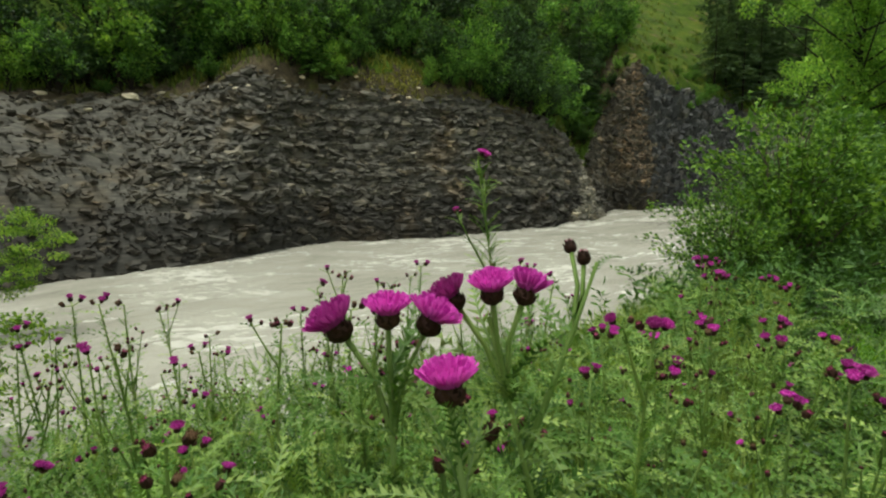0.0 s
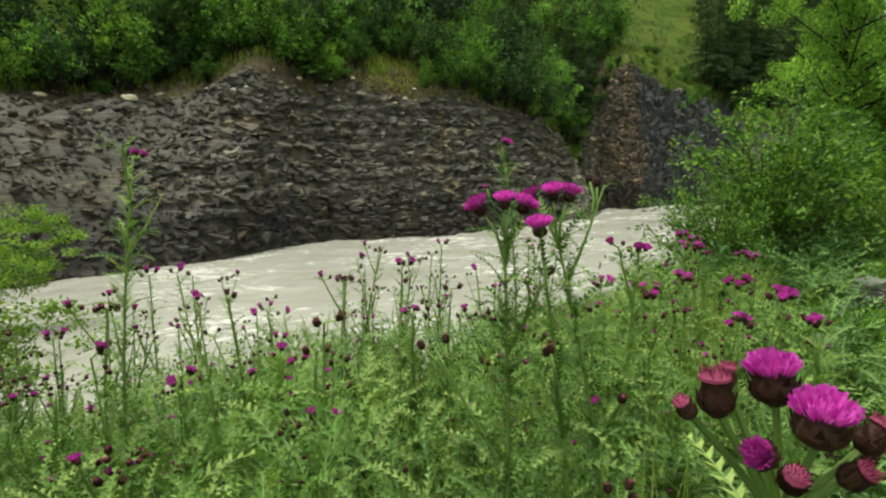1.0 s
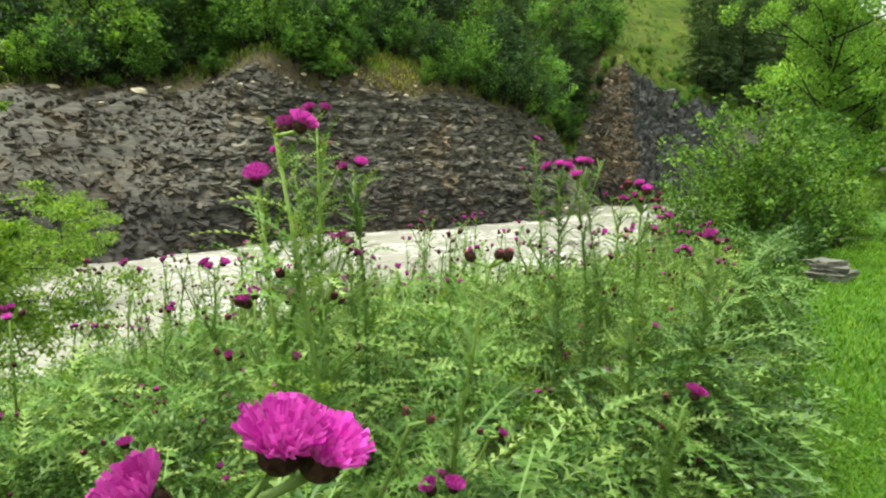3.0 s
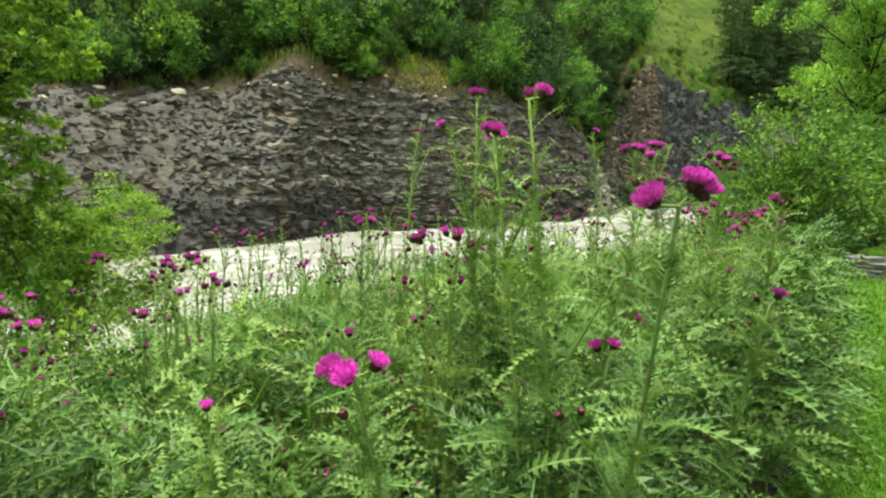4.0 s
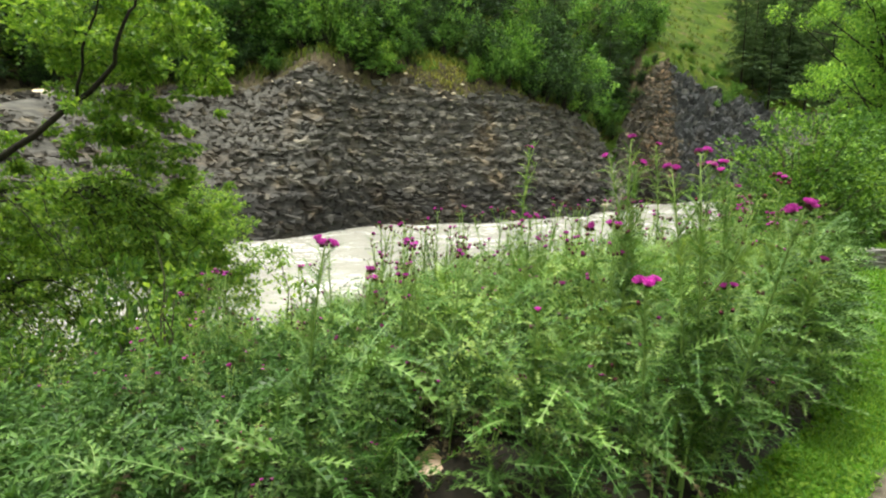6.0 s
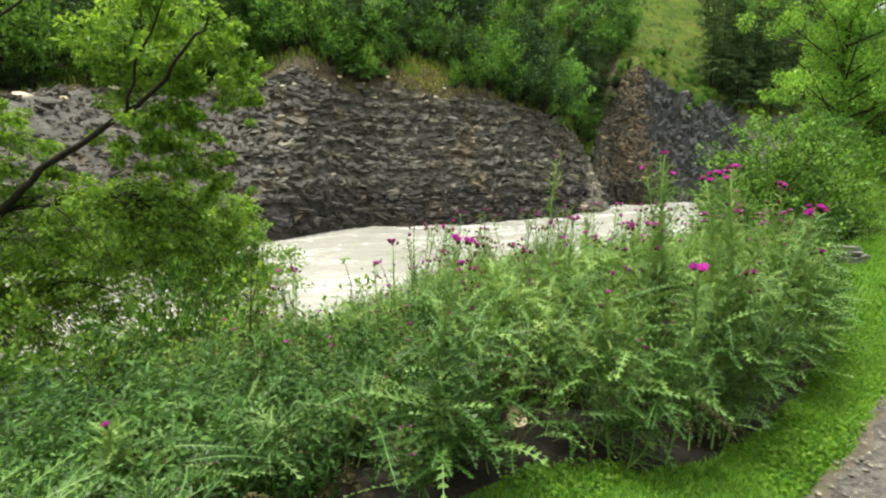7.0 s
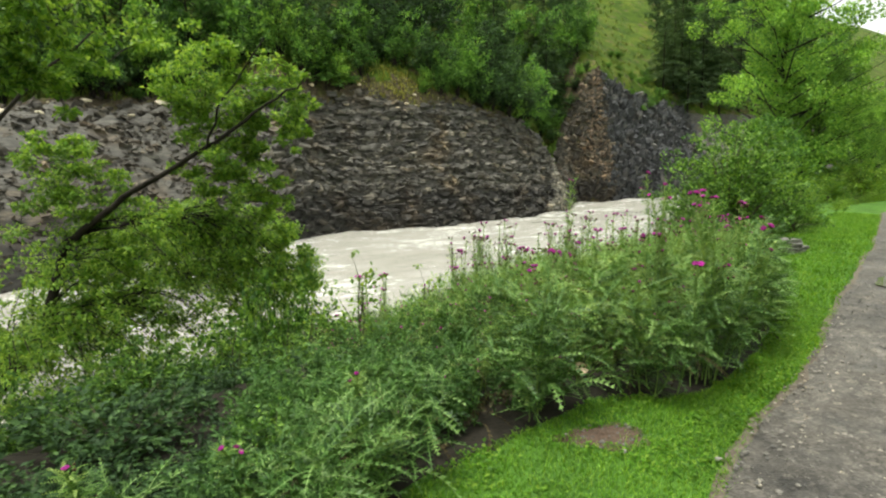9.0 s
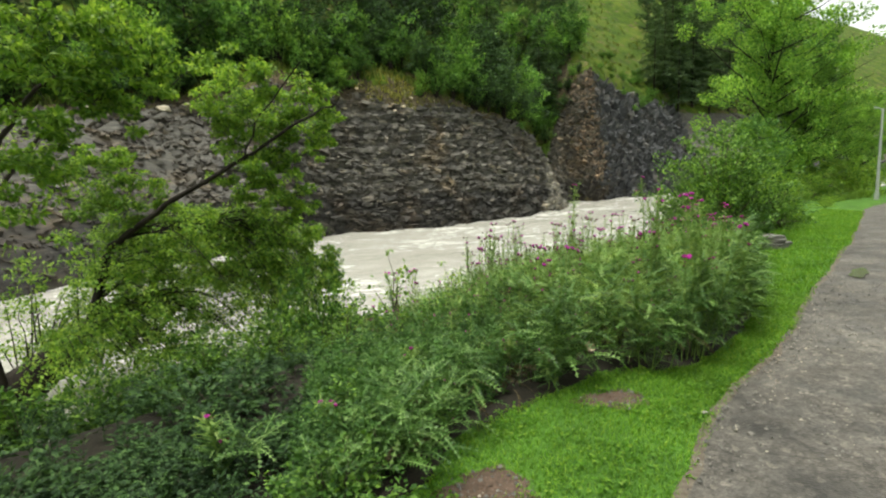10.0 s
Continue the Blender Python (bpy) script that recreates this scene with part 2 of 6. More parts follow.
M_SOIL = plain_rough("bare_red_brown_soil", (0.04, 0.027, 0.019), (0.13, 0.085, 0.06), 60)
M_STONE = rock_mat("grey_pebble", (0.10, 0.096, 0.088), (0.18, 0.172, 0.157), (0.30, 0.285, 0.26), 0.2)
M_DRY = plain_rough("pale_dry_leaf", (0.36, 0.25, 0.17), (0.55, 0.42, 0.33), 30)
M_POLE = plain_rough("galvanised_grey_metal", (0.36, 0.37, 0.37), (0.5, 0.51, 0.5), 8, 0.5, 0.4)


# ---- building helpers ----
def fast_mesh(name, verts, faces, mats, index=None, smooth=False):
    """A mesh from arrays: verts (n, 3), faces (m, k) of one size."""
    verts, faces = np.asarray(verts, np.float32), np.asarray(faces, np.int32)
    me = bpy.data.meshes.new(name)
    m, k = faces.shape
    me.vertices.add(len(verts))
    me.vertices.foreach_set("co", verts.ravel())
    me.loops.add(m * k)
    me.loops.foreach_set("vertex_index", faces.ravel())
    me.polygons.add(m)
    me.polygons.foreach_set("loop_start", np.arange(0, m * k, k, dtype=np.int32))
    for mt in mats if isinstance(mats, (list, tuple)) else [mats]:
        me.materials.append(mt)
    if index is not None:
        me.polygons.foreach_set("material_index", np.asarray(index, np.int32))
    me.polygons.foreach_set("use_smooth", np.full(m, bool(smooth)))
    me.update(calc_edges=True)
    me.validate()
    return me


class Soup:
    """Collects pieces of geometry as triangles."""

    def __init__(self):
        self.v, self.f, self.i, self.n = [], [], [], 0

    def add(self, verts, faces, index=0):
        verts, faces = np.asarray(verts, float).reshape(-1, 3), np.asarray(faces, int).reshape(-1, 3)
        self.v.append(verts)
        self.f.append(faces + self.n)
        self.i.append(np.full(len(faces), index) if np.isscalar(index) else np.asarray(index))
        self.n += len(verts)

    def mesh(self, name, mats, smooth=False):
        return fast_mesh(name, np.concatenate(self.v), np.concatenate(self.f), mats, np.concatenate(self.i), smooth)


def part(name, me, parent, label=""):
    ob = new(name, me)
    ob.parent = parent
    return tagged(ob, label)


def tube(path, radii, sides=6, cap=True):
    """A tapered tube along a path: verts and triangles."""
    path, radii = np.asarray(path, float), np.asarray(radii, float)
    n = len(path)
    tan = np.gradient(path, axis=0)
    tan /= np.linalg.norm(tan, axis=1)[:, None] + 1e-9
    ref = np.where(np.abs(tan[:, 2:3]) > 0.9, [[1.0, 0, 0]], [[0, 0, 1.0]])
    u = np.cross(tan, ref)
    u /= np.linalg.norm(u, axis=1)[:, None] + 1e-9
    w = np.cross(tan, u)
    ang = np.linspace(0, 2 * np.pi, sides, endpoint=False)
    v = path[:, None] + radii[:, None, None] * (u[:, None] * np.cos(ang)[None, :, None] + w[:, None] * np.sin(ang)[None, :, None])
    v = v.reshape(-1, 3)
    f = []
    for i in range(n - 1):
        for j in range(sides):
            a, b = i * sides + j, i * sides + (j + 1) % sides
            f += [(a, b, b + sides), (a, b + sides, a + sides)]
    if cap:
        v = np.vstack([v, path[-1]])
        f += [((n - 1) * sides + j, (n - 1) * sides + (j + 1) % sides, n * sides) for j in range(sides)]
    return v, np.array(f)


def leaf_cards(pos, along, normal, length, width, fold=0.25):
    """Many small folded leaves: two triangles each, with a crease along the middle."""
    along = along / (np.linalg.norm(along, axis=1)[:, None] + 1e-9)
    side = np.cross(along, normal)
    side /= np.linalg.norm(side, axis=1)[:, None] + 1e-9
    nor = np.cross(side, along)
    L, Wd = length[:, None], width[:, None]
    v = np.stack([pos, pos + along * L * 0.5 + side * Wd * 0.5 + nor * Wd * fold, pos + along * L,
                  pos + along * L * 0.5 - side * Wd * 0.5 + nor * Wd * fold], 1)
    b = np.arange(len(pos))[:, None] * 4
    f = np.concatenate([b + [[0, 1, 2]], b + [[0, 2, 3]]], 1).reshape(-1, 3)
    return v.reshape(-1, 3), f


def sphere_dirs(rng, n):
    d = rng.normal(size=(n, 3))
    return d / (np.linalg.norm(d, axis=1)[:, None] + 1e-9)


def clumps(rng, centres, radii, per, size, up=0.6, flat=0.75):
    """Leaves in uneven clumps round the given centres."""
    centres, radii = np.asarray(centres, float), np.asarray(radii, float)
    idx = np.repeat(np.arange(len(centres)), per)
    d = sphere_dirs(rng, len(idx))
    r = radii[idx] * rng.random(len(idx)) ** 0.45
    pos = centres[idx] + d * r[:, None] * [1, 1, flat]
    nor = sphere_dirs(rng, len(idx)) + [0, 0, up] + d * 0.5
    al = d * 0.7 + sphere_dirs(rng, len(idx)) * 0.8 - [0, 0, 0.2]
    ln = size * rng.uniform(0.6, 1.3, len(idx))
    return leaf_cards(pos, al, nor, ln, ln * rng.uniform(0.45, 0.7, len(idx)))


def interp(x, pts):
    xs, ys = zip(*pts)
    return np.interp(x, xs, ys)


def smooth_step(a, b, x):
    t = np.clip((x - a) / (b - a), 0, 1)
    return t * t * (3 - 2 * t)


def bumps(x, y, seed=0.0):
    """Cheap uneven relief, about -1 to 1."""
    return (np.sin(x * 1.3 + 1.7 * np.sin(y * 0.9 + seed)) + np.sin(y * 1.9 + 1.3 * np.sin(x * 1.1 - seed)) + np.sin((x + y) * 3.1 + seed) * 0.5) / 2.5


# ---- the lie of the land ----
FAR_SHORE = [(-300, -240), (-40, -28), (-16, 4), (-12.4, 13), (-10.3, 18), (-6.6, 21), (-4.6, 25.5), (-3.0, 27.3), (3, 27.5), (9, 31), (14.8, 37), (17.5, 43),
             (19.5, 46.2), (24, 46.5), (40, 53), (60, 59), (120, 76), (300, 110)]
NEAR_SHORE = [(-300, -260), (-40, -42), (-14, -8), (-8, -1.6), (-5.4, 0.6), (-3.2, 2.3), (-1.5, 3.7), (1, 5.3), (5, 8.4), (10, 13), (18, 22), (30, 34), (60, 46),
              (120, 62), (300, 97)]
VERGE = [(-6, -4.6), (-2.75, -2.15), (-2.35, -1.78), (-2.08, -1.34), (-1.6, -1.03), (-1.15, -0.82), (-0.85, -0.62), (-0.65, -0.63), (-0.42, -0.7), (-0.1, -0.64), (0.3, -0.4), (0.9, 0.03), (1.4, 0.52), (1.75, 0.92), (2.82, 2.38), (4.82, 4.62), (10, 8.6), (18, 15.2), (40, 30.5)]
PATH_EDGE = [(-40, -44), (-6, -7.4), (-3.0, -3.9), (-1.24, -2.01), (-0.74, -1.53), (-0.22, -1.06), (1.56, 0.26), (3.39, 1.84), (7.45, 5.06), (17.3, 13.4), (40, 28), (70, 38), (120, 50)]


def water_z(x):
    return -1.31 + 0.025 * (np.clip(x, -40, 60) + 3.4)


def near_z(x, y):
    """Near bank: flat verge and path, then down to the river."""
    d = interp(x, NEAR_SHORE) - y
    w = water_z(x)
    top = 0.012 * bumps(x * 1.5, y * 1.5)
    bank = smooth_step(-1.5, 2.3, d)
    # unseen bank added across the track to block low sky light
    back = np.maximum(interp(x, PATH_EDGE) - y - 6.5, 0)
    return (w - 0.9) * (1 - bank) + top * bank + 0.75 * np.minimum(back, 16) + 0.15 * np.maximum(back - 16, 0)


def far_rise(x, v):
    """Far bank: rise above the water at v metres behind the shore."""
    width = interp(x, [(-60, 26), (-18, 25), (-13, 19), (-8.4, 12), (-5, 7.0), (-3, 5.4), (3, 5.2), (9, 4.6), (15, 3.4), (19, 3.0), (24, 4.5), (40, 9), (120, 16)])
    top = interp(x, [(-60, 6), (-21, 7.0), (-13.5, 8.4), (-7.7, 10.0), (0, 9.9), (6, 8.2), (8.5, 7.6), (10.6, 7.0), (12.9, 6.0), (14.0, 4.4), (15.0, 2.6), (15.6, 1.6), (16.3, 3.0), (17.5, 5.8), (18.6, 7.2), (19.6, 8.6), (21.5, 12.2), (24, 14.0), (28, 13.8), (33, 12.6), (60, 14), (120, 16)])
    q = np.clip(v / width, 0, 1)
    face = top * (0.9 * q ** 0.8 + 0.1 * smooth_step(0.5, 1, q))
    slope = interp(x, [(-60, 0.6), (0, 0.62), (20, 0.62), (60, 0.78), (95, 0.76), (140, 0.6), (300, 0.45)])
    back = np.maximum(v - width, 0)
    hill = slope * np.minimum(back, 150) + 0.25 * np.clip(back - 150, 0, 150)
    low = -1.4 * (1 - smooth_step(-2.0, 0.3, v))
    return face + hill + low


def far_z(x, y):
    return water_z(x) + far_rise(x, y - interp(x, FAR_SHORE))


def grid_mesh(name, xs, ys_of, zfun, mat, rows, smooth=True):
    """A sheet of quads; ys_of(x, row) gives the row's y."""
    X = np.repeat(np.asarray(xs)[None], len(rows), 0)
    Y = np.stack([ys_of(np.asarray(xs), r) for r in rows])
    V = np.stack([X, Y, zfun(X, Y)], -1).reshape(-1, 3)
    n = len(xs)
    i, j = np.meshgrid(np.arange(len(rows) - 1), np.arange(n - 1), indexing="ij")
    a = (i * n + j).ravel()
    return fast_mesh(name, V, np.stack([a, a + 1, a + n + 1, a + n], 1), mat, None, smooth)


def spaced(*runs):
    return np.unique(np.concatenate([np.arange(a, b, s) for a, b, s in runs]))


xs_near = np.append(spaced((-300, -40, 20), (-40, -10, 2), (-10, -4, 0.2), (-4, 4, 0.08), (4, 12, 0.2), (12, 40, 1), (40, 300, 15)), 300)
rows_near = np.append(spaced((-300, -20, 20), (-20, -8, 1.0), (-8, 0, 0.08), (0, 4, 0.2), (4, 12, 2)), 12)
# bed earth is near black: shade under the plants is put into its colour
M_SHADED_EARTH = plain_rough("shaded_earth_and_litter", (0.007, 0.006, 0.004), (0.026, 0.021, 0.013), 35)
ground = tagged(new("ground", grid_mesh("ground", xs_near, lambda x, r: interp(x, NEAR_SHORE) + np.where(r < 0, r, r * 0.5), near_z, [M_GROUND, M_SHADED_EARTH], rows_near)),
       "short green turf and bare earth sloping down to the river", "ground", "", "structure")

me = ground.data
cent = np.empty(len(me.polygons) * 3, np.float32)
me.polygons.foreach_get("center", cent)
cent = cent.reshape(-1, 3)
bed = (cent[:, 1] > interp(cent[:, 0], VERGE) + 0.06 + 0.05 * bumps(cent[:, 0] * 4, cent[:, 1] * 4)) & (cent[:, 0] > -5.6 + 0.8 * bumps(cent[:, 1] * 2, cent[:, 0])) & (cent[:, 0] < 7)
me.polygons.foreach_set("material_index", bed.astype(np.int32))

xs_far = np.append(spaced((-300, -40, 20), (-40, -22, 2), (-22, 30, 0.35), (30, 60, 1.5), (60, 300, 12)), 300)
rows_far = np.append(spaced((-6, 0, 1.0), (0, 12, 0.2), (12, 40, 1.5), (40, 300, 15)), 300)


# height of the upper edge of the bare rock
ROCK_TOP = [(-60, 4.0), (-24, 4.4), (-17, 4.8), (-14, 5.7), (-11, 6.3), (-9, 7.3), (-6.6, 7.4), (-3.5, 6.8), (-1, 7.2), (1, 6.6), (5.5, 6.5), (8, 6.2), (10.6, 5.7), (12.9, 4.7), (14.0, 3.1), (15.4, 1.2), (16.3, 2.2), (17.5, 4.8), (18.6, 6.0), (20, 8.2), (22, 10.8), (24, 11.9), (30, 11.0), (40, 9.6), (120, 14)]


def far_rough(x, y):
    v = y - interp(x, FAR_SHORE)
    rise = far_z(x, y)
    out = rise + 0.25 * bumps(x * 1.1, y * 0.8 + rise * 2) * smooth_step(-0.5, 2, v) + 1.2 * bumps(x * 0.13, y * 0.11) * smooth_step(12, 40, v)
    # ledges where the beds break off
    bed_ = 0.75
    u = out / bed_ + 0.5 * bumps(x * 0.45, y * 0.3) - 0.03 * x
    stepped = (np.floor(u) + smooth_step(0.25, 0.85, u - np.floor(u)) - u) * bed_
    return out + 0.75 * stepped * smooth_step(0.0, 0.6, v) * (1 - smooth_step(-0.6, 0.4, out - interp(x, ROCK_TOP))) * smooth_step(-12, -5, x)


hill = tagged(new("hillside", grid_mesh("hillside", xs_far, lambda x, r: interp(x, FAR_SHORE) + r, far_rough, [M_HILL, M_SHALE, M_SCREE], rows_far)),
              "steep hillside of grass and soil above a dark shale river cliff", "hillside", "", "structure")
# the foot of the slope is bare shale
me = hill.data
cent = np.empty(len(me.polygons) * 3, np.float32)
me.polygons.foreach_get("center", cent)
cent = cent.reshape(-1, 3)
cv = cent[:, 1] - interp(cent[:, 0], FAR_SHORE)
over = cent[:, 2] - interp(cent[:, 0], ROCK_TOP) + 0.5 * bumps(cent[:, 0] * 0.9, cent[:, 2])
gully = (cent[:, 0] > 19.5) & (cent[:, 0] < 23.0 + bumps(cent[:, 2], cent[:, 1]))
me.polygons.foreach_set("material_index", np.where((over < 0) & ~gully & (cv < 26), 1, np.where(((over < 2.4 + 1.2 * bumps(cent[:, 0] * 0.7, cent[:, 1])) & (cent[:, 0] < 14.5)) | (gully & (cv < 9)), 2, 0)).astype(np.int32))

# river: a sheet with standing waves, sloping down with the current
xs_w = np.append(spaced((-300, -40, 20), (-40, -14, 2), (-14, 26, 0.3), (26, 60, 1.5), (60, 300, 12)), 300)
tt = np.linspace(-0.06, 1.06, 120)


def river_y(x, r):
    a, b = interp(x, NEAR_SHORE) - 0.5, interp(x, FAR_SHORE) + 1.0
    return a + (b - a) * r


def river_z(x, y):
    chop = 0.05 * bumps(x * 1.6 + 0.4 * y, y * 1.2) + 0.03 * bumps(x * 3.7, y * 3.1, 2.0)
    stand = 0.10 * np.sin(0.9 * x + 0.5 * y + 1.5 * np.sin(y * 0.35)) * smooth_step(4, 12, x)
    return water_z(x) + chop + stand


tagged(new("river_water", grid_mesh("river_water", xs_w, river_y, river_z, M_WATER, tt)),
       "fast silty beige-grey river with pale foam", "water", "", "structure")

M_FRINGE = plain_rough("muddy_track_edge", (0.07, 0.055, 0.04), (0.16, 0.135, 0.105), 25)
# gravel track beside the verge
prng = np.random.default_rng(5)
px_ = np.concatenate([np.arange(-12, 8, 0.12), np.arange(8, 40, 1.0), np.arange(40, 121, 10.0)])
py_ = interp(px_, PATH_EDGE)
for _ in range(3):
    py_[1:-1] = np.where(px_[1:-1] < 8, (py_[:-2] + py_[1:-1] * 2 + py_[2:]) / 4, py_[1:-1])
td = np.stack([np.gradient(px_), np.gradient(py_)], 1)
td /= np.linalg.norm(td, axis=1)[:, None]
across = np.stack([td[:, 1], -td[:, 0]], 1)
wob = 0.03 * np.sin(px_ * 1.9 + 0.8 * np.sin(px_ * 0.7)) + 0.012 * np.sin(px_ * 11.7 + 2 * np.sin(px_ * 3.1)) + 0.012 * prng.normal(size=len(px_))
rows_p = np.concatenate([[0, 0.04, 0.09], np.linspace(0.3, 3.0, 14)])
V = []
for r in rows_p:
    off = r + wob * (1 - r / 3.0)
    p = np.stack([px_, py_], 1) + across * off[:, None]
    edge = np.minimum(r, 3.0 - r)
    z = 0.012 + 0.02 * smooth_step(0, 0.3, edge) + 0.008 * bumps(p[:, 0] * 2.3, p[:, 1] * 2.1) - (0.03 if edge == 0 else 0)
    V.append(np.column_stack([p, np.broadcast_to(z, len(p))]))
V = np.concatenate(V)
n = len(px_)
i, j = np.meshgrid(np.arange(len(rows_p) - 1), np.arange(n - 1), indexing="ij")
a = (i * n + j).ravel()
tagged(new("gravel_path", fast_mesh("gravel_path", V, np.stack([a, a + 1, a + n + 1, a + n], 1)[:, ::-1], [M_GRAVEL, M_FRINGE], (i.ravel() < 2).astype(int), True)),
       "damp grey gravel track with scattered small stones", "path", "", "structure")

# ---- far cliff: shale slabs and rubble ----
def slab_mesh(rng, n, size, name, mat, centre=None, turn=None, wedge=0.3):
    """Angular slabs, twelve triangles each."""
    box = np.array([[-1, -1, -1], [1, -1, -1], [1, 1, -1], [-1, 1, -1], [-1, -1, 1], [1, -1, 1], [1, 1, 1], [-1, 1, 1]]) * 0.5
    v = box[None] + rng.uniform(-wedge, wedge, (n, 8, 3))
    v = v * size[:, None, :]
    if turn is not None:
        v = np.einsum("nij,nkj->nki", turn, v)
    if centre is not None:
        v = v + centre[:, None]
    q = np.array([[0, 3, 2], [0, 2, 1], [4, 5, 6], [4, 6, 7], [0, 1, 5], [0, 5, 4], [1, 2, 6], [1, 6, 5], [2, 3, 7], [2, 7, 6], [3, 0, 4], [3, 4, 7]])
    f = (np.arange(n)[:, None, None] * 8 + q[None]).reshape(-1, 3)
    return fast_mesh(name, v.reshape(-1, 3), f, mat)


def turns(rng, n, dip, spread):
    """Turns of slabs that lie in beds dipping along x."""
    a, b, c = rng.normal(dip, spread, n), rng.normal(0.25, spread, n), rng.uniform(-0.7, 0.7, n)
    ca, sa, cb, sb, cc, sc = np.cos(a), np.sin(a), np.cos(b), np.sin(b), np.cos(c), np.sin(c)
    z, o = np.zeros(n), np.ones(n)
    ry = np.stack([ca, z, sa, z, o, z, -sa, z, ca], -1).reshape(n, 3, 3)
    rx = np.stack([o, z, z, z, cb, -sb, z, sb, cb], -1).reshape(n, 3, 3)
    rz = np.stack([cc, -sc, z, sc, cc, z, z, z, o], -1).reshape(n, 3, 3)
    return rz @ ry @ rx


FACE_W = [(-60, 24), (-18, 23), (-13, 18), (-8.4, 11.5), (-5, 6.8), (-3, 5.4), (3, 5.2), (9, 4.6), (15, 3.4), (19, 3.0), (24, 4.5), (40, 8)]
rrng = np.random.default_rng(11)


def on_face(n, x0, x1, lo=0.0, hi=1.0):
    x = rrng.uniform(x0, x1, n)
    v = rrng.uniform(lo, hi, n) * interp(x, FACE_W)
    y = interp(x, FAR_SHORE) + v
    return np.stack([x, y, far_rough(x, y)], 1)


def below_edge(c, soft=0.8):
    """Which of the places lie on bare rock."""
    return interp(c[:, 0], ROCK_TOP) - c[:, 2] - 0.4 * bumps(c[:, 0] * 0.9, c[:, 2]) > rrng.normal(0, 0.5, len(c)) * soft


# bedded rock: flat slabs that break off in ledges
N = 30000
c = on_face(N, -9.5, 17.6, -0.02, 1.0)
c = c[below_edge(c, 0.5) & (rrng.random(N) < smooth_step(-9.5, -5.5, c[:, 0]))]
N = len(c)
big = rrng.random(N) ** 4
sz = np.stack([0.08 + 0.5 * big, 0.16 + 0.3 * big, 0.03 + 0.17 * big], 1) * rrng.uniform(0.5, 1.5, (N, 3))
tagged(new("rock_ledges", slab_mesh(rrng, N, sz, "rock_ledges", M_SHALE, c + rrng.normal(0, 0.04, (N, 3)) + [0, 0.05, 0.0], turns(rrng, N, 0.1, 0.2), 0.26)),
       "dark bedded shale breaking off in flat ledges", "rubble", "", "stuff")
# loose rubble, thick on the upstream side
N = 22000
c = on_face(N, -24, 17, -0.02, 1.05)
c = c[below_edge(c, 1.0) & (rrng.random(N) < 0.16 + 0.84 * (1 - smooth_step(-10, -5, c[:, 0])))]
N = len(c)
big = rrng.random(N) ** 4
sz = 0.55 * np.stack([0.11 + 0.55 * big, 0.11 + 0.4 * big, 0.06 + 0.24 * big], 1) * rrng.uniform(0.55, 1.45, (N, 3))
tagged(new("rock_rubble", slab_mesh(rrng, N, sz, "rock_rubble", M_RUBBLE, c + [0, -0.04, 0.03], turns(rrng, N, 0.13, 0.36))),
       "loose dark shale slabs and rubble on the cliff face", "rubble", "", "stuff")
# slate wall with steep joints
N = 7000
c = on_face(N, 23.0, 40, -0.02, 1.0)
big = rrng.random(N) ** 3
sz = np.stack([0.12 + 0.5 * big, 0.2 + 0.3 * big, 0.2 + 1.3 * big], 1)
c += [0, 0.12, -0.1]
up_ = (c[:, 1] - interp(c[:, 0], FAR_SHORE)) / interp(c[:, 0], FACE_W)
keep = (rrng.random(N) < smooth_step(22.8, 25.0, c[:, 0] + 1.5 * bumps(c[:, 2] * 0.9, c[:, 0]))) & (rrng.random(N) > smooth_step(0.75, 1.0, up_))
c, sz = c[keep], sz[keep]
N = len(c)
tagged(new("slate_blocks", slab_mesh(rrng, N, sz, "slate_blocks", M_SLATE, c, turns(rrng, N, 0.25, 0.14), 0.25)), "blue-grey jointed slate blocks of the far rock wall", "rubble", "", "stuff")
# the spur at the downstream end is paler
N = 1700
c = on_face(N, 11.0, 15.8, 0.0, 0.95)
c = c[c[:, 2] + 0.5 * bumps(c[:, 0] * 2, c[:, 2] * 2) < 4.2 * smooth_step(11.4, 14.6, c[:, 0]) - 1.0]
N = len(c)
sz = np.stack([rrng.uniform(0.12, 0.5, N), rrng.uniform(0.15, 0.4, N), rrng.uniform(0.08, 0.3, N)], 1)
tagged(new("pale_rubble", slab_mesh(rrng, N, sz, "pale_rubble", M_SPUR, c + [0.04, -0.3, 0.06], turns(rrng, N, 0.2, 0.25), 0.25)), "paler broken rock on the spur of the cliff", "rubble", "", "stuff")
N = 2600
c = on_face(N, 15.6, 24.2, 0.0, 1.0)
big = rrng.random(N) ** 3
sz = np.stack([0.12 + 0.5 * big, 0.15 + 0.3 * big, 0.1 + 0.6 * big], 1)
tagged(new("gully_rock", slab_mesh(rrng, N, sz, "gully_rock", M_RUBBLE, c, turns(rrng, N, 0.35, 0.25), 0.25)), "dark broken rock in the gully behind the spur", "rubble", "", "stuff")
# rusty scree in the gully between spur and slate wall
N = 1100
c = on_face(N, 20.8, 23.8, 0.1, 1.0)
c[:, 1] -= 0.15
c = c[rrng.random(N) < 0.1 + 0.6 * smooth_step(21.2, 22.4, c[:, 0] + 0.8 * bumps(c[:, 2], c[:, 0]))]
N = len(c)
sz = np.stack([rrng.uniform(0.08, 0.36, N), rrng.uniform(0.1, 0.3, N), rrng.uniform(0.05, 0.36, N)], 1)
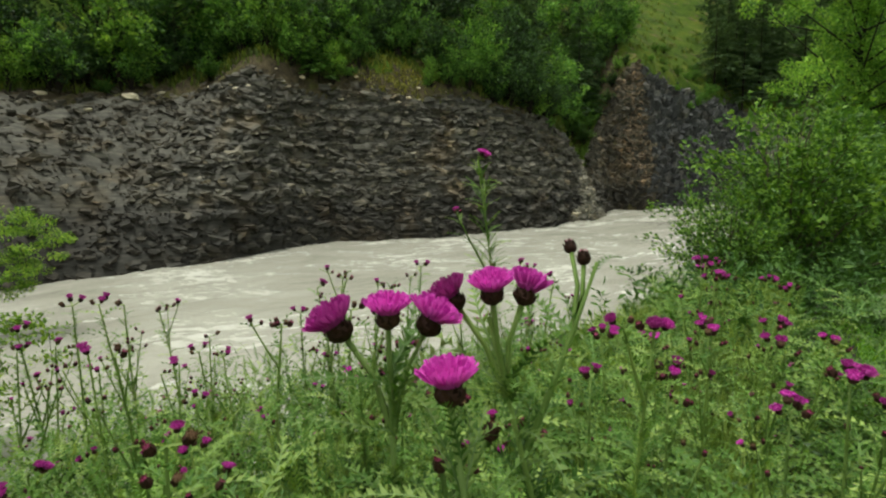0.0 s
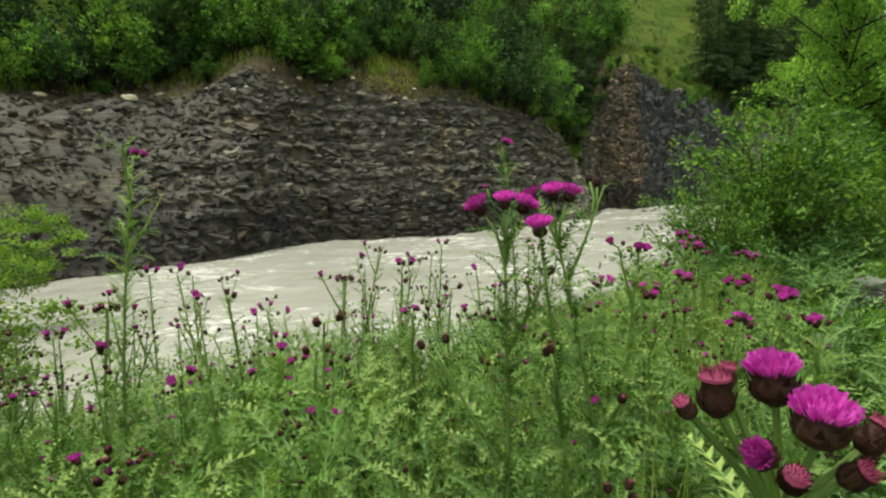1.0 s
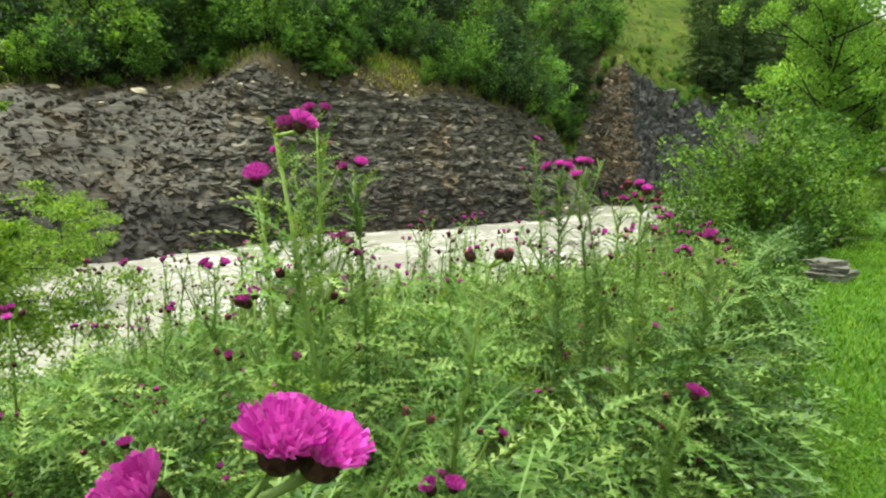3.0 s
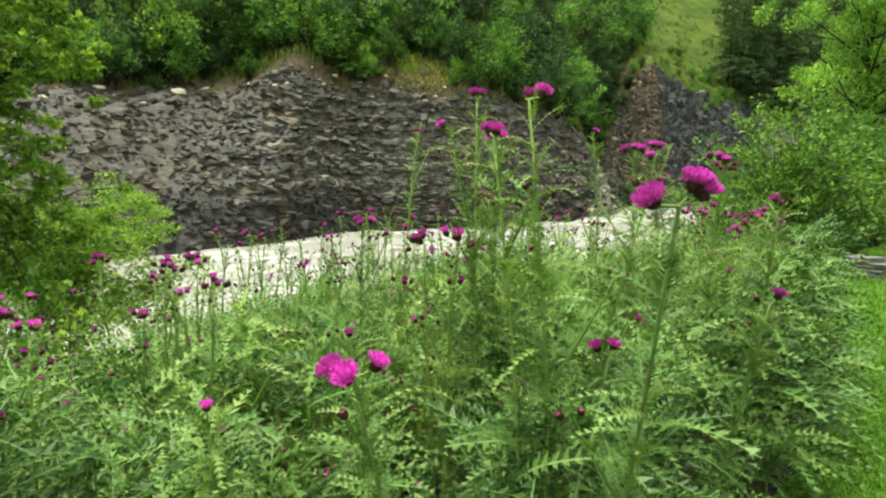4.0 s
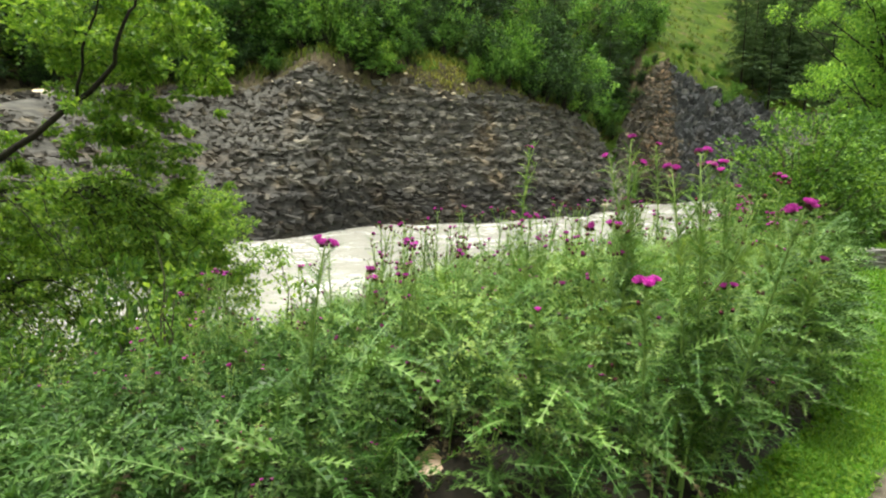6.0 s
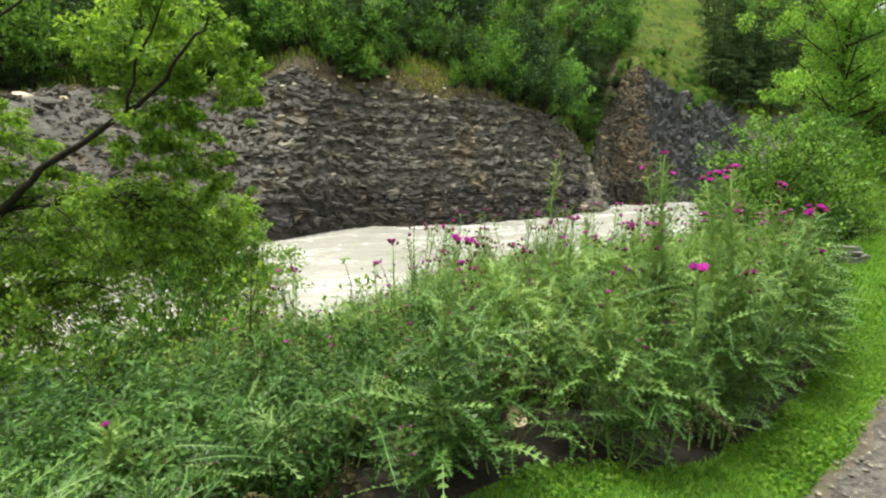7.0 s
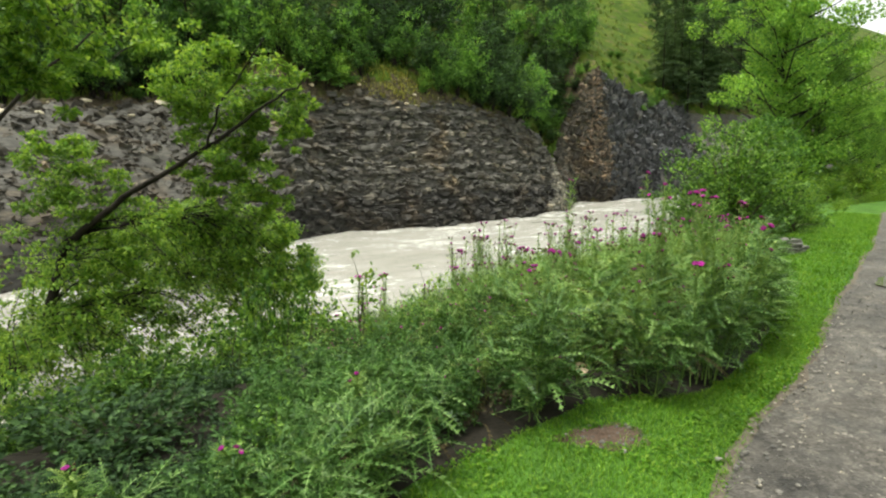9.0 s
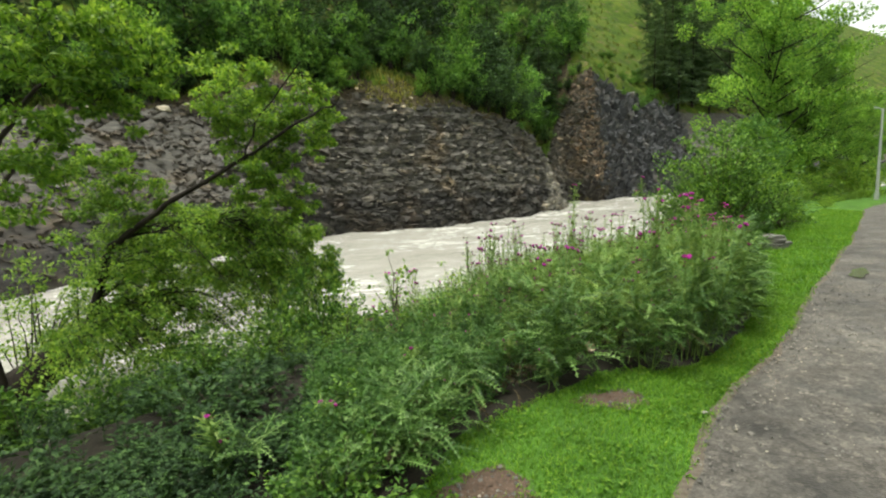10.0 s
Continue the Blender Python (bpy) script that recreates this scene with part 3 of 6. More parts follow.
tagged(new("rusty_scree", slab_mesh(rrng, N, sz, "rusty_scree", M_RUST, c, turns(rrng, N, 0.4, 0.3), 0.3)), "rusty brown broken rock in the gully beside the slate", "rubble", "", "stuff")
ROCKS = [slab_mesh(rrng, 1, np.array([[a_, b_, c_]]), "rock", M_SHALE) for a_, b_, c_ in
         ((1.0, 0.7, 0.3), (1.3, 0.8, 0.35), (0.8, 0.8, 0.4), (1.6, 0.9, 0.3), (0.9, 0.6, 0.25), (1.2, 1.0, 0.5))]
pos = on_face(260, -18, 15, 0.0, 0.72)
tr = turns(rrng, 260, 0.16, 0.22)
for k in range(260):
    ob = new("rock", ROCKS[k % 6])
    ob.parent = hill
    s = rrng.uniform(0.2, 0.5)
    ob.matrix_basis = Matrix.Translation(pos[k]) @ Matrix(tr[k].tolist()).to_4x4() @ Matrix.Diagonal((s, s, s, 1))

# pale boulders along the upper edge of the rubble
BOULDER = []
for k in range(4):
    bm = bmesh.new()
    bmesh.ops.create_icosphere(bm, subdivisions=2, radius=0.5)
    for v in bm.verts:
        v.co *= 1 + 0.35 * noise.noise(v.co * 2.2 + Vector((k * 7, 0, 0)))
        v.co.z *= 0.6
    me = bpy.data.meshes.new("boulder")
    bm.to_mesh(me)
    bm.free()
    me.materials.append(M_PALE)
    BOULDER.append(me)


def edge_y(x, dz=0.0):
    """Where the slope at x stands dz above the upper edge of the rock."""
    ys = float(interp(x, FAR_SHORE)) + np.linspace(0, 40, 400)
    z = far_rough(np.full(400, float(x)), ys)
    return float(ys[np.argmax(z > float(interp(x, ROCK_TOP)) + dz)])


def boulder(x, y, s, sink=0.15):
    ob = new("boulder", BOULDER[rrng.integers(4)])
    ob.matrix_basis = Matrix.Translation((x, y, float(far_rough(np.array(x), np.array(y))) + s * sink)) @ Matrix.Rotation(rrng.uniform(0, 6), 4, "Z") @ Matrix.Diagonal((s * 1.3, s, s, 1))
    return tagged(ob, "pale weathered boulder at the top of the rubble slope", "rock", "boulders on the slope")


for x, dz, s in ((-17.1, -0.2, 0.85), (-12.4, -0.1, 0.75), (-15.2, 0.3, 0.6), (-11.7, 0.15, 0.5), (-9.4, -0.3, 0.45)):
    boulder(x, edge_y(x, dz), s, 0.0)
for k in range(30):
    x = rrng.uniform(-17, 5)
    boulder(x, edge_y(x, rrng.uniform(-1.2, 1.0)), 0.1 + 0.26 * rrng.random() ** 2, -0.1)


# ---- trees and shrubs ----
def tree(seed, height, spread, crown_from, n_limbs, per, leaf, leaf_mat, name="tree", lean=0.0, bark_mat=None, trunk_r=None, clump_r=0.28, flat=0.75):
    """Tapered trunk, limbs and a crown of clumps. The thing stands at its base."""
    rng = np.random.default_rng(seed)
    base = new(name)
    wood = Soup()
    tr_ = trunk_r or height * 0.018
    t = np.linspace(0, 1, 8)
    path = np.stack([lean * height * t ** 1.5 + 0.04 * height * np.sin(t * 4 + seed) * t, 0.04 * height * np.sin(t * 5 + seed * 2) * t, height * 0.92 * t], 1)
    wood.add(*tube(path, tr_ * (1 - 0.85 * t), 7))
    centres, radii = [], []
    for k in range(n_limbs):
        u = crown_from + (1 - crown_from) * (k + rng.random()) / n_limbs
        p0 = np.array([np.interp(u, t, path[:, q]) for q in range(3)])
        ang = k * 2.4 + rng.uniform(-0.5, 0.5)
        reach = spread * (0.35 + 0.75 * np.sin(np.pi * np.clip((u - crown_from) / (1 - crown_from) * 0.8 + 0.15, 0, 1))) * rng.uniform(0.65, 1.1)
        d = np.array([np.cos(ang), np.sin(ang), rng.uniform(0.15, 0.6)])
        s = np.linspace(0, 1, 5)[:, None]
        limb = p0 + d * reach * s + np.array([0, 0, 0.12 * reach]) * s ** 2 + rng.normal(0, 0.02 * reach, (5, 3)) * s
        wood.add(*tube(limb[::2], tr_ * 0.42 * (1.1 - u * 0.6) * (1 - 0.85 * s[::2, 0]), 4))
        for w_ in ((0.45, 0.75, 1.0) if crown_from > 0.05 else (0.12, 0.4, 0.7, 1.0)):
            if rng.random() < 0.9:
                centres.append(limb[0] + (limb[-1] - limb[0]) * w_ + rng.normal(0, 0.1 * reach, 3))
                radii.append(spread * clump_r * rng.uniform(0.6, 1.2))
    centres.append(path[-1])
    radii.append(spread * clump_r)
    part("trunk", wood.mesh("trunk", bark_mat or M_BARK, True), base)
    v, f = clumps(rng, centres, radii, per, leaf, 0.6, flat)
    part("crown", fast_mesh("crown", v, f, leaf_mat), base)
    return base


def shrub_like(seed, height, spread, stems, per, leaf, leaf_mat, name="shrub", wood_mat=None, round_=0.45):
    """Many arching stems from one root, leafy along their upper parts, with sprays of different lengths."""
    rng = np.random.default_rng(seed)
    base = new(name)
    wood, green = Soup(), Soup()
    P_, D_ = [], []
    for k in range(stems):
        ang = k * 2.4 + rng.uniform(-0.6, 0.6)
        out = spread * math.sqrt((k + 0.5) / stems) * rng.uniform(0.65, 1.15)
        up = height * (1.0 - round_ * (out / spread) ** 2) * rng.uniform(0.62, 1.08)
        s = np.linspace(0, 1, 6)[:, None]
        d = np.array([np.cos(ang), np.sin(ang), 0.0])
        st = d * out * s ** 1.3 + np.array([0, 0, up]) * (1.5 * s - 0.5 * s ** 2) + rng.normal(0, 0.03 * height, (6, 3)) * s
        wood.add(*tube(st[[0, 2, 3, 5]], height * 0.009 * (1.05 - s[[0, 2, 3, 5], 0]), 3))
        for q in range(7):
            w = rng.uniform(0.25, 1.0)
            p0 = np.array([np.interp(w, s[:, 0], st[:, c_]) for c_ in range(3)])
            sd = sphere_dirs(rng, 1)[0] * [1, 1, 0.45] + d * 0.5 + [0, 0, 0.35]
            ln = height * rng.uniform(0.10, 0.22) * (1.25 - 0.5 * w)
            n_ = max(4, int(per * rng.uniform(0.5, 1.4)))
            u = rng.random(n_) ** 0.8
            P_.append(p0 + sd * ln * u[:, None] + rng.normal(0, 0.16 * ln, (n_, 3)))
            D_.append(np.tile(sd, (n_, 1)) + rng.normal(0, 0.7, (n_, 3)))
    P_, D_ = np.concatenate(P_), np.concatenate(D_)
    ln = leaf * rng.uniform(0.6, 1.3, len(P_))
    v, f = leaf_cards(P_, D_, np.tile([0, 0, 1.0], (len(P_), 1)) + rng.normal(0, 0.5, (len(P_), 3)), ln, ln * rng.uniform(0.45, 0.7, len(P_)))
    part("wood", wood.mesh("wood", wood_mat or M_TWIG), base)
    part("crown", fast_mesh("crown", v, f, leaf_mat), base)
    return base


def conifer(seed, height, spread, leaf_mat, layers=16, per=34, leaf=0.3):
    rng = np.random.default_rng(seed)
    base = new("conifer")
    t = np.linspace(0, 1, 6)
    part("trunk", fast_mesh("trunk", *tube(np.stack([0 * t, 0 * t, height * t], 1), height * 0.012 * (1.02 - t), 6), M_BARK), base)
    P_, A_, N_, L_ = [], [], [], []
    for k in range(layers):
        u = (k + 0.5) / layers
        reach = spread * (1 - u) ** 0.85 + 0.06 * spread
        for b in range(9):
            z = height * (0.1 + 0.9 * u + 0.9 / layers * rng.uniform(-0.6, 0.6))
            ang = rng.uniform(0, 2 * np.pi)
            rr = reach * rng.uniform(0.7, 1.1)
            s = rng.random(per) ** 0.7
            d = np.array([np.cos(ang), np.sin(ang), 0.0])
            side = np.array([-d[1], d[0], 0.0])
            p = d * rr * s[:, None] + side * rng.normal(0, 0.16 * rr, per)[:, None] * (1.1 - s[:, None]) + np.array([0, 0, 1.0]) * (z + 0.1 * rr * s - 0.25 * rr * s ** 2 + rng.normal(0, 0.03 * rr, per))[:, None]
            P_.append(p)
            A_.append(d * 0.8 + side * rng.normal(0, 0.8, per)[:, None] - [0, 0, 0.25])
            N_.append(np.tile([0, 0, 1.0], (per, 1)) + rng.normal(0, 0.4, (per, 3)))
            L_.append(leaf * rng.uniform(0.5, 1.2, per) * (0.4 + 0.6 * (1 - u)))
    L_ = np.concatenate(L_)
    v, f = leaf_cards(np.concatenate(P_), np.concatenate(A_), np.concatenate(N_), L_, L_ * 0.35)
    part("crown", fast_mesh("crown", v, f, leaf_mat), base)
    return base


def stand_on(fun, x, y, sink=0.1):
    return float(fun(np.array(float(x)), np.array(float(y)))) - sink


FAR_KINDS = [
    shrub_like(21, 5.0, 2.1, 26, 9, 0.31, M_LEAF_FAR, "tree", M_BARK), tree(22, 7.0, 2.4, 0.08, 20, 32, 0.33, M_LEAF_FAR, clump_r=0.2), shrub_like(23, 3.6, 2.1, 24, 9, 0.29, M_LEAF_FAR, "tree", M_BARK),
    tree(24, 8.0, 2.8, 0.08, 20, 30, 0.37, M_LEAF_DARK, clump_r=0.2), shrub_like(25, 5.5, 2.5, 26, 10, 0.33, M_LEAF_DARK, "tree", M_BARK), conifer(26, 9.0, 2.3, M_CONIFER, 18, 26, 0.45),
    tree(27, 10.0, 3.4, 0.15, 16, 26, 0.58, M_LEAF_DARK), tree(28, 9.0, 3.4, 0.12, 16, 26, 0.56, M_LEAF_FAR), shrub_like(29, 5.0, 1.6, 22, 10, 0.28, M_LEAF_BRIGHT, "tree", M_BARK)]
LABELS = ["light green leafy bush-like tree on the hillside"] * 3 + ["dark green leafy tree on the hillside"] * 2 + ["dark green conifer on the hillside", "dark green tree high on the hillside", "green tree high on the hillside", "bright yellow-green leafy bush above the rock"]
used = set()


def place(k, x, y, s, fun=far_rough, label=""):
    m = Matrix.Translation((x, y, stand_on(fun, x, y))) @ Matrix.Rotation(frng.uniform(0, 6.28), 4, "Z") @ Matrix.Diagonal((s, s, s * frng.uniform(0.9, 1.15), 1))
    if k in used:
        ob = copy_thing(FAR_KINDS[k], m)
    else:
        ob = FAR_KINDS[k]
        ob.matrix_basis = m
        used.add(k)
    return tagged(ob, label or LABELS[k], "conifer" if k == 5 else "tree", "trees on the hillside")


frng = np.random.default_rng(31)


def behind(x, v):
    return float(interp(x, FAR_SHORE) + interp(x, FACE_W) + v)


# front row along the upper edge of the rock
for x in np.arange(-30, 8, 0.62):
    if -0.6 < x < 3.4 and frng.random() < 0.75:
        continue
    xx = x + frng.uniform(-0.5, 0.5)
    place(int(frng.choice([0, 2, 2, 4, 4])), xx, edge_y(xx, frng.uniform(0.3, 2.6)), frng.uniform(0.36, 0.8))
for x, dz, s in ((-15.0, 0.5, 0.75), (-13.4, 1.0, 0.95), (-12.9, 0.5, 0.7), (-18.2, 0.6, 0.8), (-5.2, 1.0, 0.7), (2.4, 0.5, 0.36), (-2.2, 0.6, 0.5)):
    place(0 if s > 0.6 else 2, x, edge_y(x, dz), s)
for x, dz, s in ((-13.3, 0.6, 0.95), (-17.9, 0.5, 0.8), (-19.6, 0.8, 0.9), (-15.9, 0.6, 0.45), (-3.0, 0.3, 0.5), (-4.4, 0.6, 0.65), (10.2, -0.1, 0.5), (11.2, 1.0, 0.8), (-6.4, 1.4, 0.8), (2.6, 0.4, 0.36)):
    place(8, x, edge_y(x, dz), s)
# a closed second row behind them
for x in np.arange(-34, 12.6, 1.0):
    xx = x + frng.uniform(-0.4, 0.4)
    place(int(frng.choice([0, 4, 4, 3, 1])), xx, behind(xx, frng.uniform(0.5, 3.0)), frng.uniform(0.65, 1.0))
# the big dark bushes that overhang the rock nose
for x, dz, s, k in ((6.6, 0.6, 0.8, 4), (8.0, 0.4, 0.9, 4), (9.4, 0.2, 1.0, 4), (10.8, 0.5, 0.9, 4), (11.0, -0.2, 0.5, 2), (11.4, 0.8, 0.8, 4), (12.2, 1.6, 0.8, 0), (9.0, 2.4, 1.1, 4)):
    place(k, x, edge_y(x, dz), s)
for x, v, s, k in ((17.2, 4.2, 0.8, 0), (18.2, 3.6, 0.7, 2), (18.7, 0.9, 0.5, 4), (19.3, 1.6, 0.55, 0), (20.0, 2.4, 0.5, 4), (18.0, 1.2, 0.45, 0), (17.2, 1.6, 0.5, 4), (20.8, 2.0, 0.35, 2), (21.0, 0.5, 0.42, 4), (21.8, 0.9, 0.36, 0), (22.6, 0.7, 0.3, 4), (20.3, 0.0, 0.36, 4), (16.4, 7.5, 1.0, 4), (17.0, 6.0, 0.9, 4), (18.6, 5.0, 0.7, 0)):
    place(k, x, behind(x, v), s)
# rows further up
for row, (v, step) in enumerate(((4.5, 2.2), (8.5, 2.6), (14, 3.2), (21, 4.6), (31, 6.5), (45, 9.0), (65, 11.0))):
    for x in np.arange(-60, 95, step):
        xx, vv = x + frng.uniform(-0.8, 0.8) * step * 0.5, v + frng.uniform(-0.3, 0.3) * (3 + v * 0.2)
        y = behind(xx, vv)
        az_ = math.degrees(math.atan2(xx, y))
        if not -43 < az_ < 55 or (26.5 < az_ < 31.5 and (vv < 10 or frng.random() < 0.7)) or (az_ > 46.5 and frng.random() < 0.8) or (15.5 < xx < 46 and vv < 36 and 24 < az_ < 34.5):
            continue
        place(int(frng.choice([3, 3, 4, 5, 0, 1] if v < 20 else [6, 6, 7, 3])), xx, y, frng.uniform(0.75, 1.2))

# right of the nose: dark conifers high up and scrub on the slate wall
for x, y, s in ((37, 60, 1.1), (39, 61, 1.3), (40.5, 60, 1.2), (43.5, 61.5, 1.3), (46.5, 62, 1.2), (42, 64, 1.6), (45, 63, 1.5), (48, 66, 1.7), (51, 64, 1.5), (55, 67, 1.6)):
    place(5, x, y, s)
for x, v, s in ((20.2, 1.0, 0.3), (21.4, 0.6, 0.25), (19.2, 0.4, 0.35), (22.6, -1.6, 0.14), (21.9, -2.2, 0.12), (27.4, 0.0, 0.4), (28.8, -0.8, 0.5), (30.4, -1.4, 0.6), (32, -1.2, 0.7), (33.6, -0.6, 0.8), (35.4, 0.0, 0.9), (18.6, 3.4, 0.7), (19.8, 2.8, 0.5), (22, 4.5, 0.45), (26, 0.8, 0.4), (24, 8, 0.5), (28, 1.0, 0.5), (30, 0.5, 0.6), (32, 1.2, 0.7), (34, 2.0, 0.8), (31, 7, 0.6), (34, 9, 0.7), (29, 14, 0.6), (33, 18, 0.7), (36, 4, 0.8), (26, 12, 0.35), (28, 22, 0.5), (25.5, 17, 0.4)):
    place(4 if x < 19 else 2, x, behind(x, v), s)
for x, y, s, k in ((12.5, 47, 0.9, 3), (14.5, 50, 1.0, 4), (16.5, 48.5, 0.9, 0), (18.5, 53, 1.1, 3), (21, 54, 1.0, 4), (10, 46, 0.9, 4), (23.5, 57, 1.0, 0)):
    place(k, x, y, s)
# tussocks on the open slope
for q in range(44):
    x = frng.uniform(19, 33)
    place(2, x, behind(x, frng.uniform(0.6, 17)), frng.uniform(0.07, 0.17), far_rough, "small green tussock on the open grass slope")
larch = conifer(41, 4.2, 1.3, M_LEAF_FAR, 16, 26, 0.28)
larch.matrix_basis = Matrix.Translation((-3.8, edge_y(-3.8, 0.5), stand_on(far_rough, -3.8, edge_y(-3.8, 0.5))))
tagged(larch, "young light green larch at the cliff edge", "conifer")

# near bank, downstream side: shrub, saplings and tall trees beside the track
shrub = shrub_like(51, 3.1, 1.8, 46, 26, 0.095, M_SHRUB, round_=0.6)
shrub.matrix_basis = Matrix.Translation((6.2, 7.4, -0.35))
tagged(shrub, "dense bright green leafy shrub on the river bank", "shrub", "shrubs on the near bank")
shrub_far = shrub_like(54, 2.6, 1.8, 30, 20, 0.12, M_LEAF, round_=0.7)
shrub_far.matrix_basis = Matrix.Translation((12.5, 13.5, -0.3)) @ Matrix.Diagonal((0.85, 0.85, 0.85, 1))
tagged(shrub_far, "green leafy shrub between track and river", "shrub", "shrubs on the near bank")
for x, y, s, r in ((7.9, 9.2, 0.95, 2.0), (4.6, 6.4, 0.55, 4.0), (9.8, 11.2, 0.8, 1.1), (8.6, 8.2, 0.5, 5.2), (15.8, 15.6, 0.7, 1.3), (19.5, 19.2, 0.9, 2.3), (23, 21.5, 1.1, 3.3), (27, 23.2, 1.4, 4.3), (32, 26.5, 1.4, 5.3), (10.9, 10.0, 0.4, 0.8), (17.6, 15.4, 0.3, 4.1), (19.6, 17.3, 0.38, 0.9), (21.6, 18.7, 0.4, 2.9), (23.6, 19.8, 0.4, 5.6), (26.0, 21.2, 0.5, 1.9), (9.2, 9.4, 0.8, 2.6), (9.1, 10.6, 1.0, 0.5), (11.2, 12.4, 1.0, 3.7)):
    copy_thing(shrub if x < 9 else shrub_far, Matrix.Translation((x, y, -0.3)) @ Matrix.Rotation(r, 4, "Z") @ Matrix.Diagonal((s, s, s, 1)))
sap = tree(52, 6.5, 2.0, 0.06, 34, 75, 0.15, M_LEAF_FAR, "tree", 0.0, M_BARK, 0.07, 0.17)
sap.matrix_basis = Matrix.Translation((18.5, 20.2, -0.4)) @ Matrix.Diagonal((0.85, 0.85, 0.75, 1))
tagged(sap, "slender bright green tree on the river bank", "tree", "trees on the near bank")
copy_thing(sap, Matrix.Translation((12.3, 15.2, -0.5)) @ Matrix.Rotation(2, 4, "Z") @ Matrix.Diagonal((0.5, 0.5, 0.55, 1)))
tall = tree(53, 12.0, 4.0, 0.02, 70, 150, 0.16, M_LEAF_BRIGHT, "tree", 0.0, M_BARK, 0.16, 0.15)
tall.matrix_basis = Matrix.Translation((23.4, 24.8, 0.0)) @ Matrix.Diagonal((1.1, 1.1, 1.22, 1))
tagged(tall, "tall green broadleaf tree beside the gravel track", "tree", "trees on the near bank")
for x, y, s, r in ((27.0, 26.2, 0.62, 1.0), (31.0, 28.4, 0.5, 3.0), (36.0, 31.0, 0.5, 4.4), (47, 39, 0.55, 5.0)):
    copy_thing(tall, Matrix.Translation((x, y, 0)) @ Matrix.Rotation(r, 4, "Z") @ Matrix.Diagonal((s, s, s, 1)))

# ---- leaning tree over the water ----
lrng = np.random.default_rng(61)
leaning = new("tree")
leaning.matrix_basis = Matrix.Translation((-8.6, 3.1, -1.9))
tagged(leaning, "leaning dark-barked tree with sparse bright green leaves", "tree")
O = np.array([-8.6, 3.1, -1.9])
wood = Soup()


def limb(points, r0, r1, sides=7):
    p = np.asarray(points, float) - O
    t = np.linspace(0, 1, len(p))
    tt_ = np.linspace(0, 1, len(p) * 3)
    q = np.stack([np.interp(tt_, t, p[:, k]) for k in range(3)], 1) + lrng.normal(0, 0.012, (len(tt_), 3))
    wood.add(*tube(q, r0 + (r1 - r0) * tt_ ** 0.8, sides))
    return q + O


L1 = limb([(-8.6, 3.1, -2.1), (-7.4, 3.5, -1.35), (-6.9, 3.6, -0.98), (-6.6, 3.6, -0.68)], 0.4, 0.2)
L2 = limb([(-6.65, 3.6, -0.8), (-6.15, 3.6, -0.33), (-5.85, 3.75, -0.24), (-5.2, 4.4, 0.05), (-4.78, 4.4, 0.17), (-3.98, 4.4, 0.3)], 0.16, 0.012)
L3 = limb([(-6.2, 3.6, -0.36), (-6.0, 3.55, 0.15), (-5.86, 3.58, 0.68), (-5.4, 3.3, 0.98), (-4.9, 2.96, 1.28), (-4.1, 2.66, 1.69), (-3.47, 2.4, 2.03), (-3.0, 1.7, 2.2), (-2.7, 1.3, 2.3)], 0.07, 0.006)
L4 = limb([(-8.0, 3.4, -1.7), (-8.2, 4.4, 0.2), (-7.4, 4.4, 1.7), (-6.4, 4.3, 2.8), (-5.6, 4.4, 3.5)], 0.06, 0.012)
L5 = limb([(-5.6, 3.45, 0.85), (-5.1, 3.5, 0.95), (-4.5, 3.4, 0.98)], 0.022, 0.006)
L6 = limb([(-3.9, 2.55, 1.8), (-3.6, 2.3, 2.3), (-3.1, 1.8, 2.75)], 0.015, 0.006)
limb([(-7.3, 3.5, -1.3), (-7.5, 3.3, -0.6), (-7.1, 3.2, 0.0)], 0.035, 0.008)
L8 = limb([(-7.2, 3.5, -1.2), (-6.9, 2.6, 0.3), (-6.2, 1.6, 1.4), (-5.4, 0.8, 1.95), (-4.9, 0.5, 2.3), (-4.4, 0.8, 2.6)], 0.05, 0.008)
L9 = limb([(-5.9, 3.75, -0.26), (-6.4, 5.6, -0.15), (-6.8, 7.8, -0.05), (-6.9, 9.6, -0.1), (-6.6, 11.0, -0.2)], 0.06, 0.012)
# leaf masses along the limbs: place and reach
BOUGH_TIP = [(-3.9, 2.9, 2.96, 0.2), (-4.2, 2.9, 2.75, 0.19), (-3.8, 2.9, 2.77, 0.23), (-3.6, 2.8, 2.82, 0.18), (-4.3, 3.0, 2.47, 0.16), (-4.0, 2.9, 2.49, 0.23), (-3.7, 2.8, 2.54, 0.24), (-3.4, 2.8, 2.59, 0.21), (-3.1, 2.7, 2.61, 0.17), (-2.9, 2.7, 2.52, 0.14), (-2.8, 2.7, 2.38, 0.09), (-3.9, 2.9, 2.23, 0.17), (-3.6, 2.8, 2.26, 0.18), (-3.2, 2.8, 2.33, 0.18), (-3.0, 2.7, 2.25, 0.12), (-4.2, 2.9, 2.24, 0.12), (-3.4, 2.8, 2.11, 0.1)]
BOUGH_UNDER = [(-4.0, 2.9, 1.84, 0.16), (-3.8, 2.9, 1.77, 0.18), (-3.6, 2.9, 1.63, 0.15), (-3.8, 2.9, 1.51, 0.14), (-3.6, 2.9, 1.39, 0.12), (-3.9, 2.9, 1.57, 0.1), (-3.5, 2.9, 1.77, 0.08)]
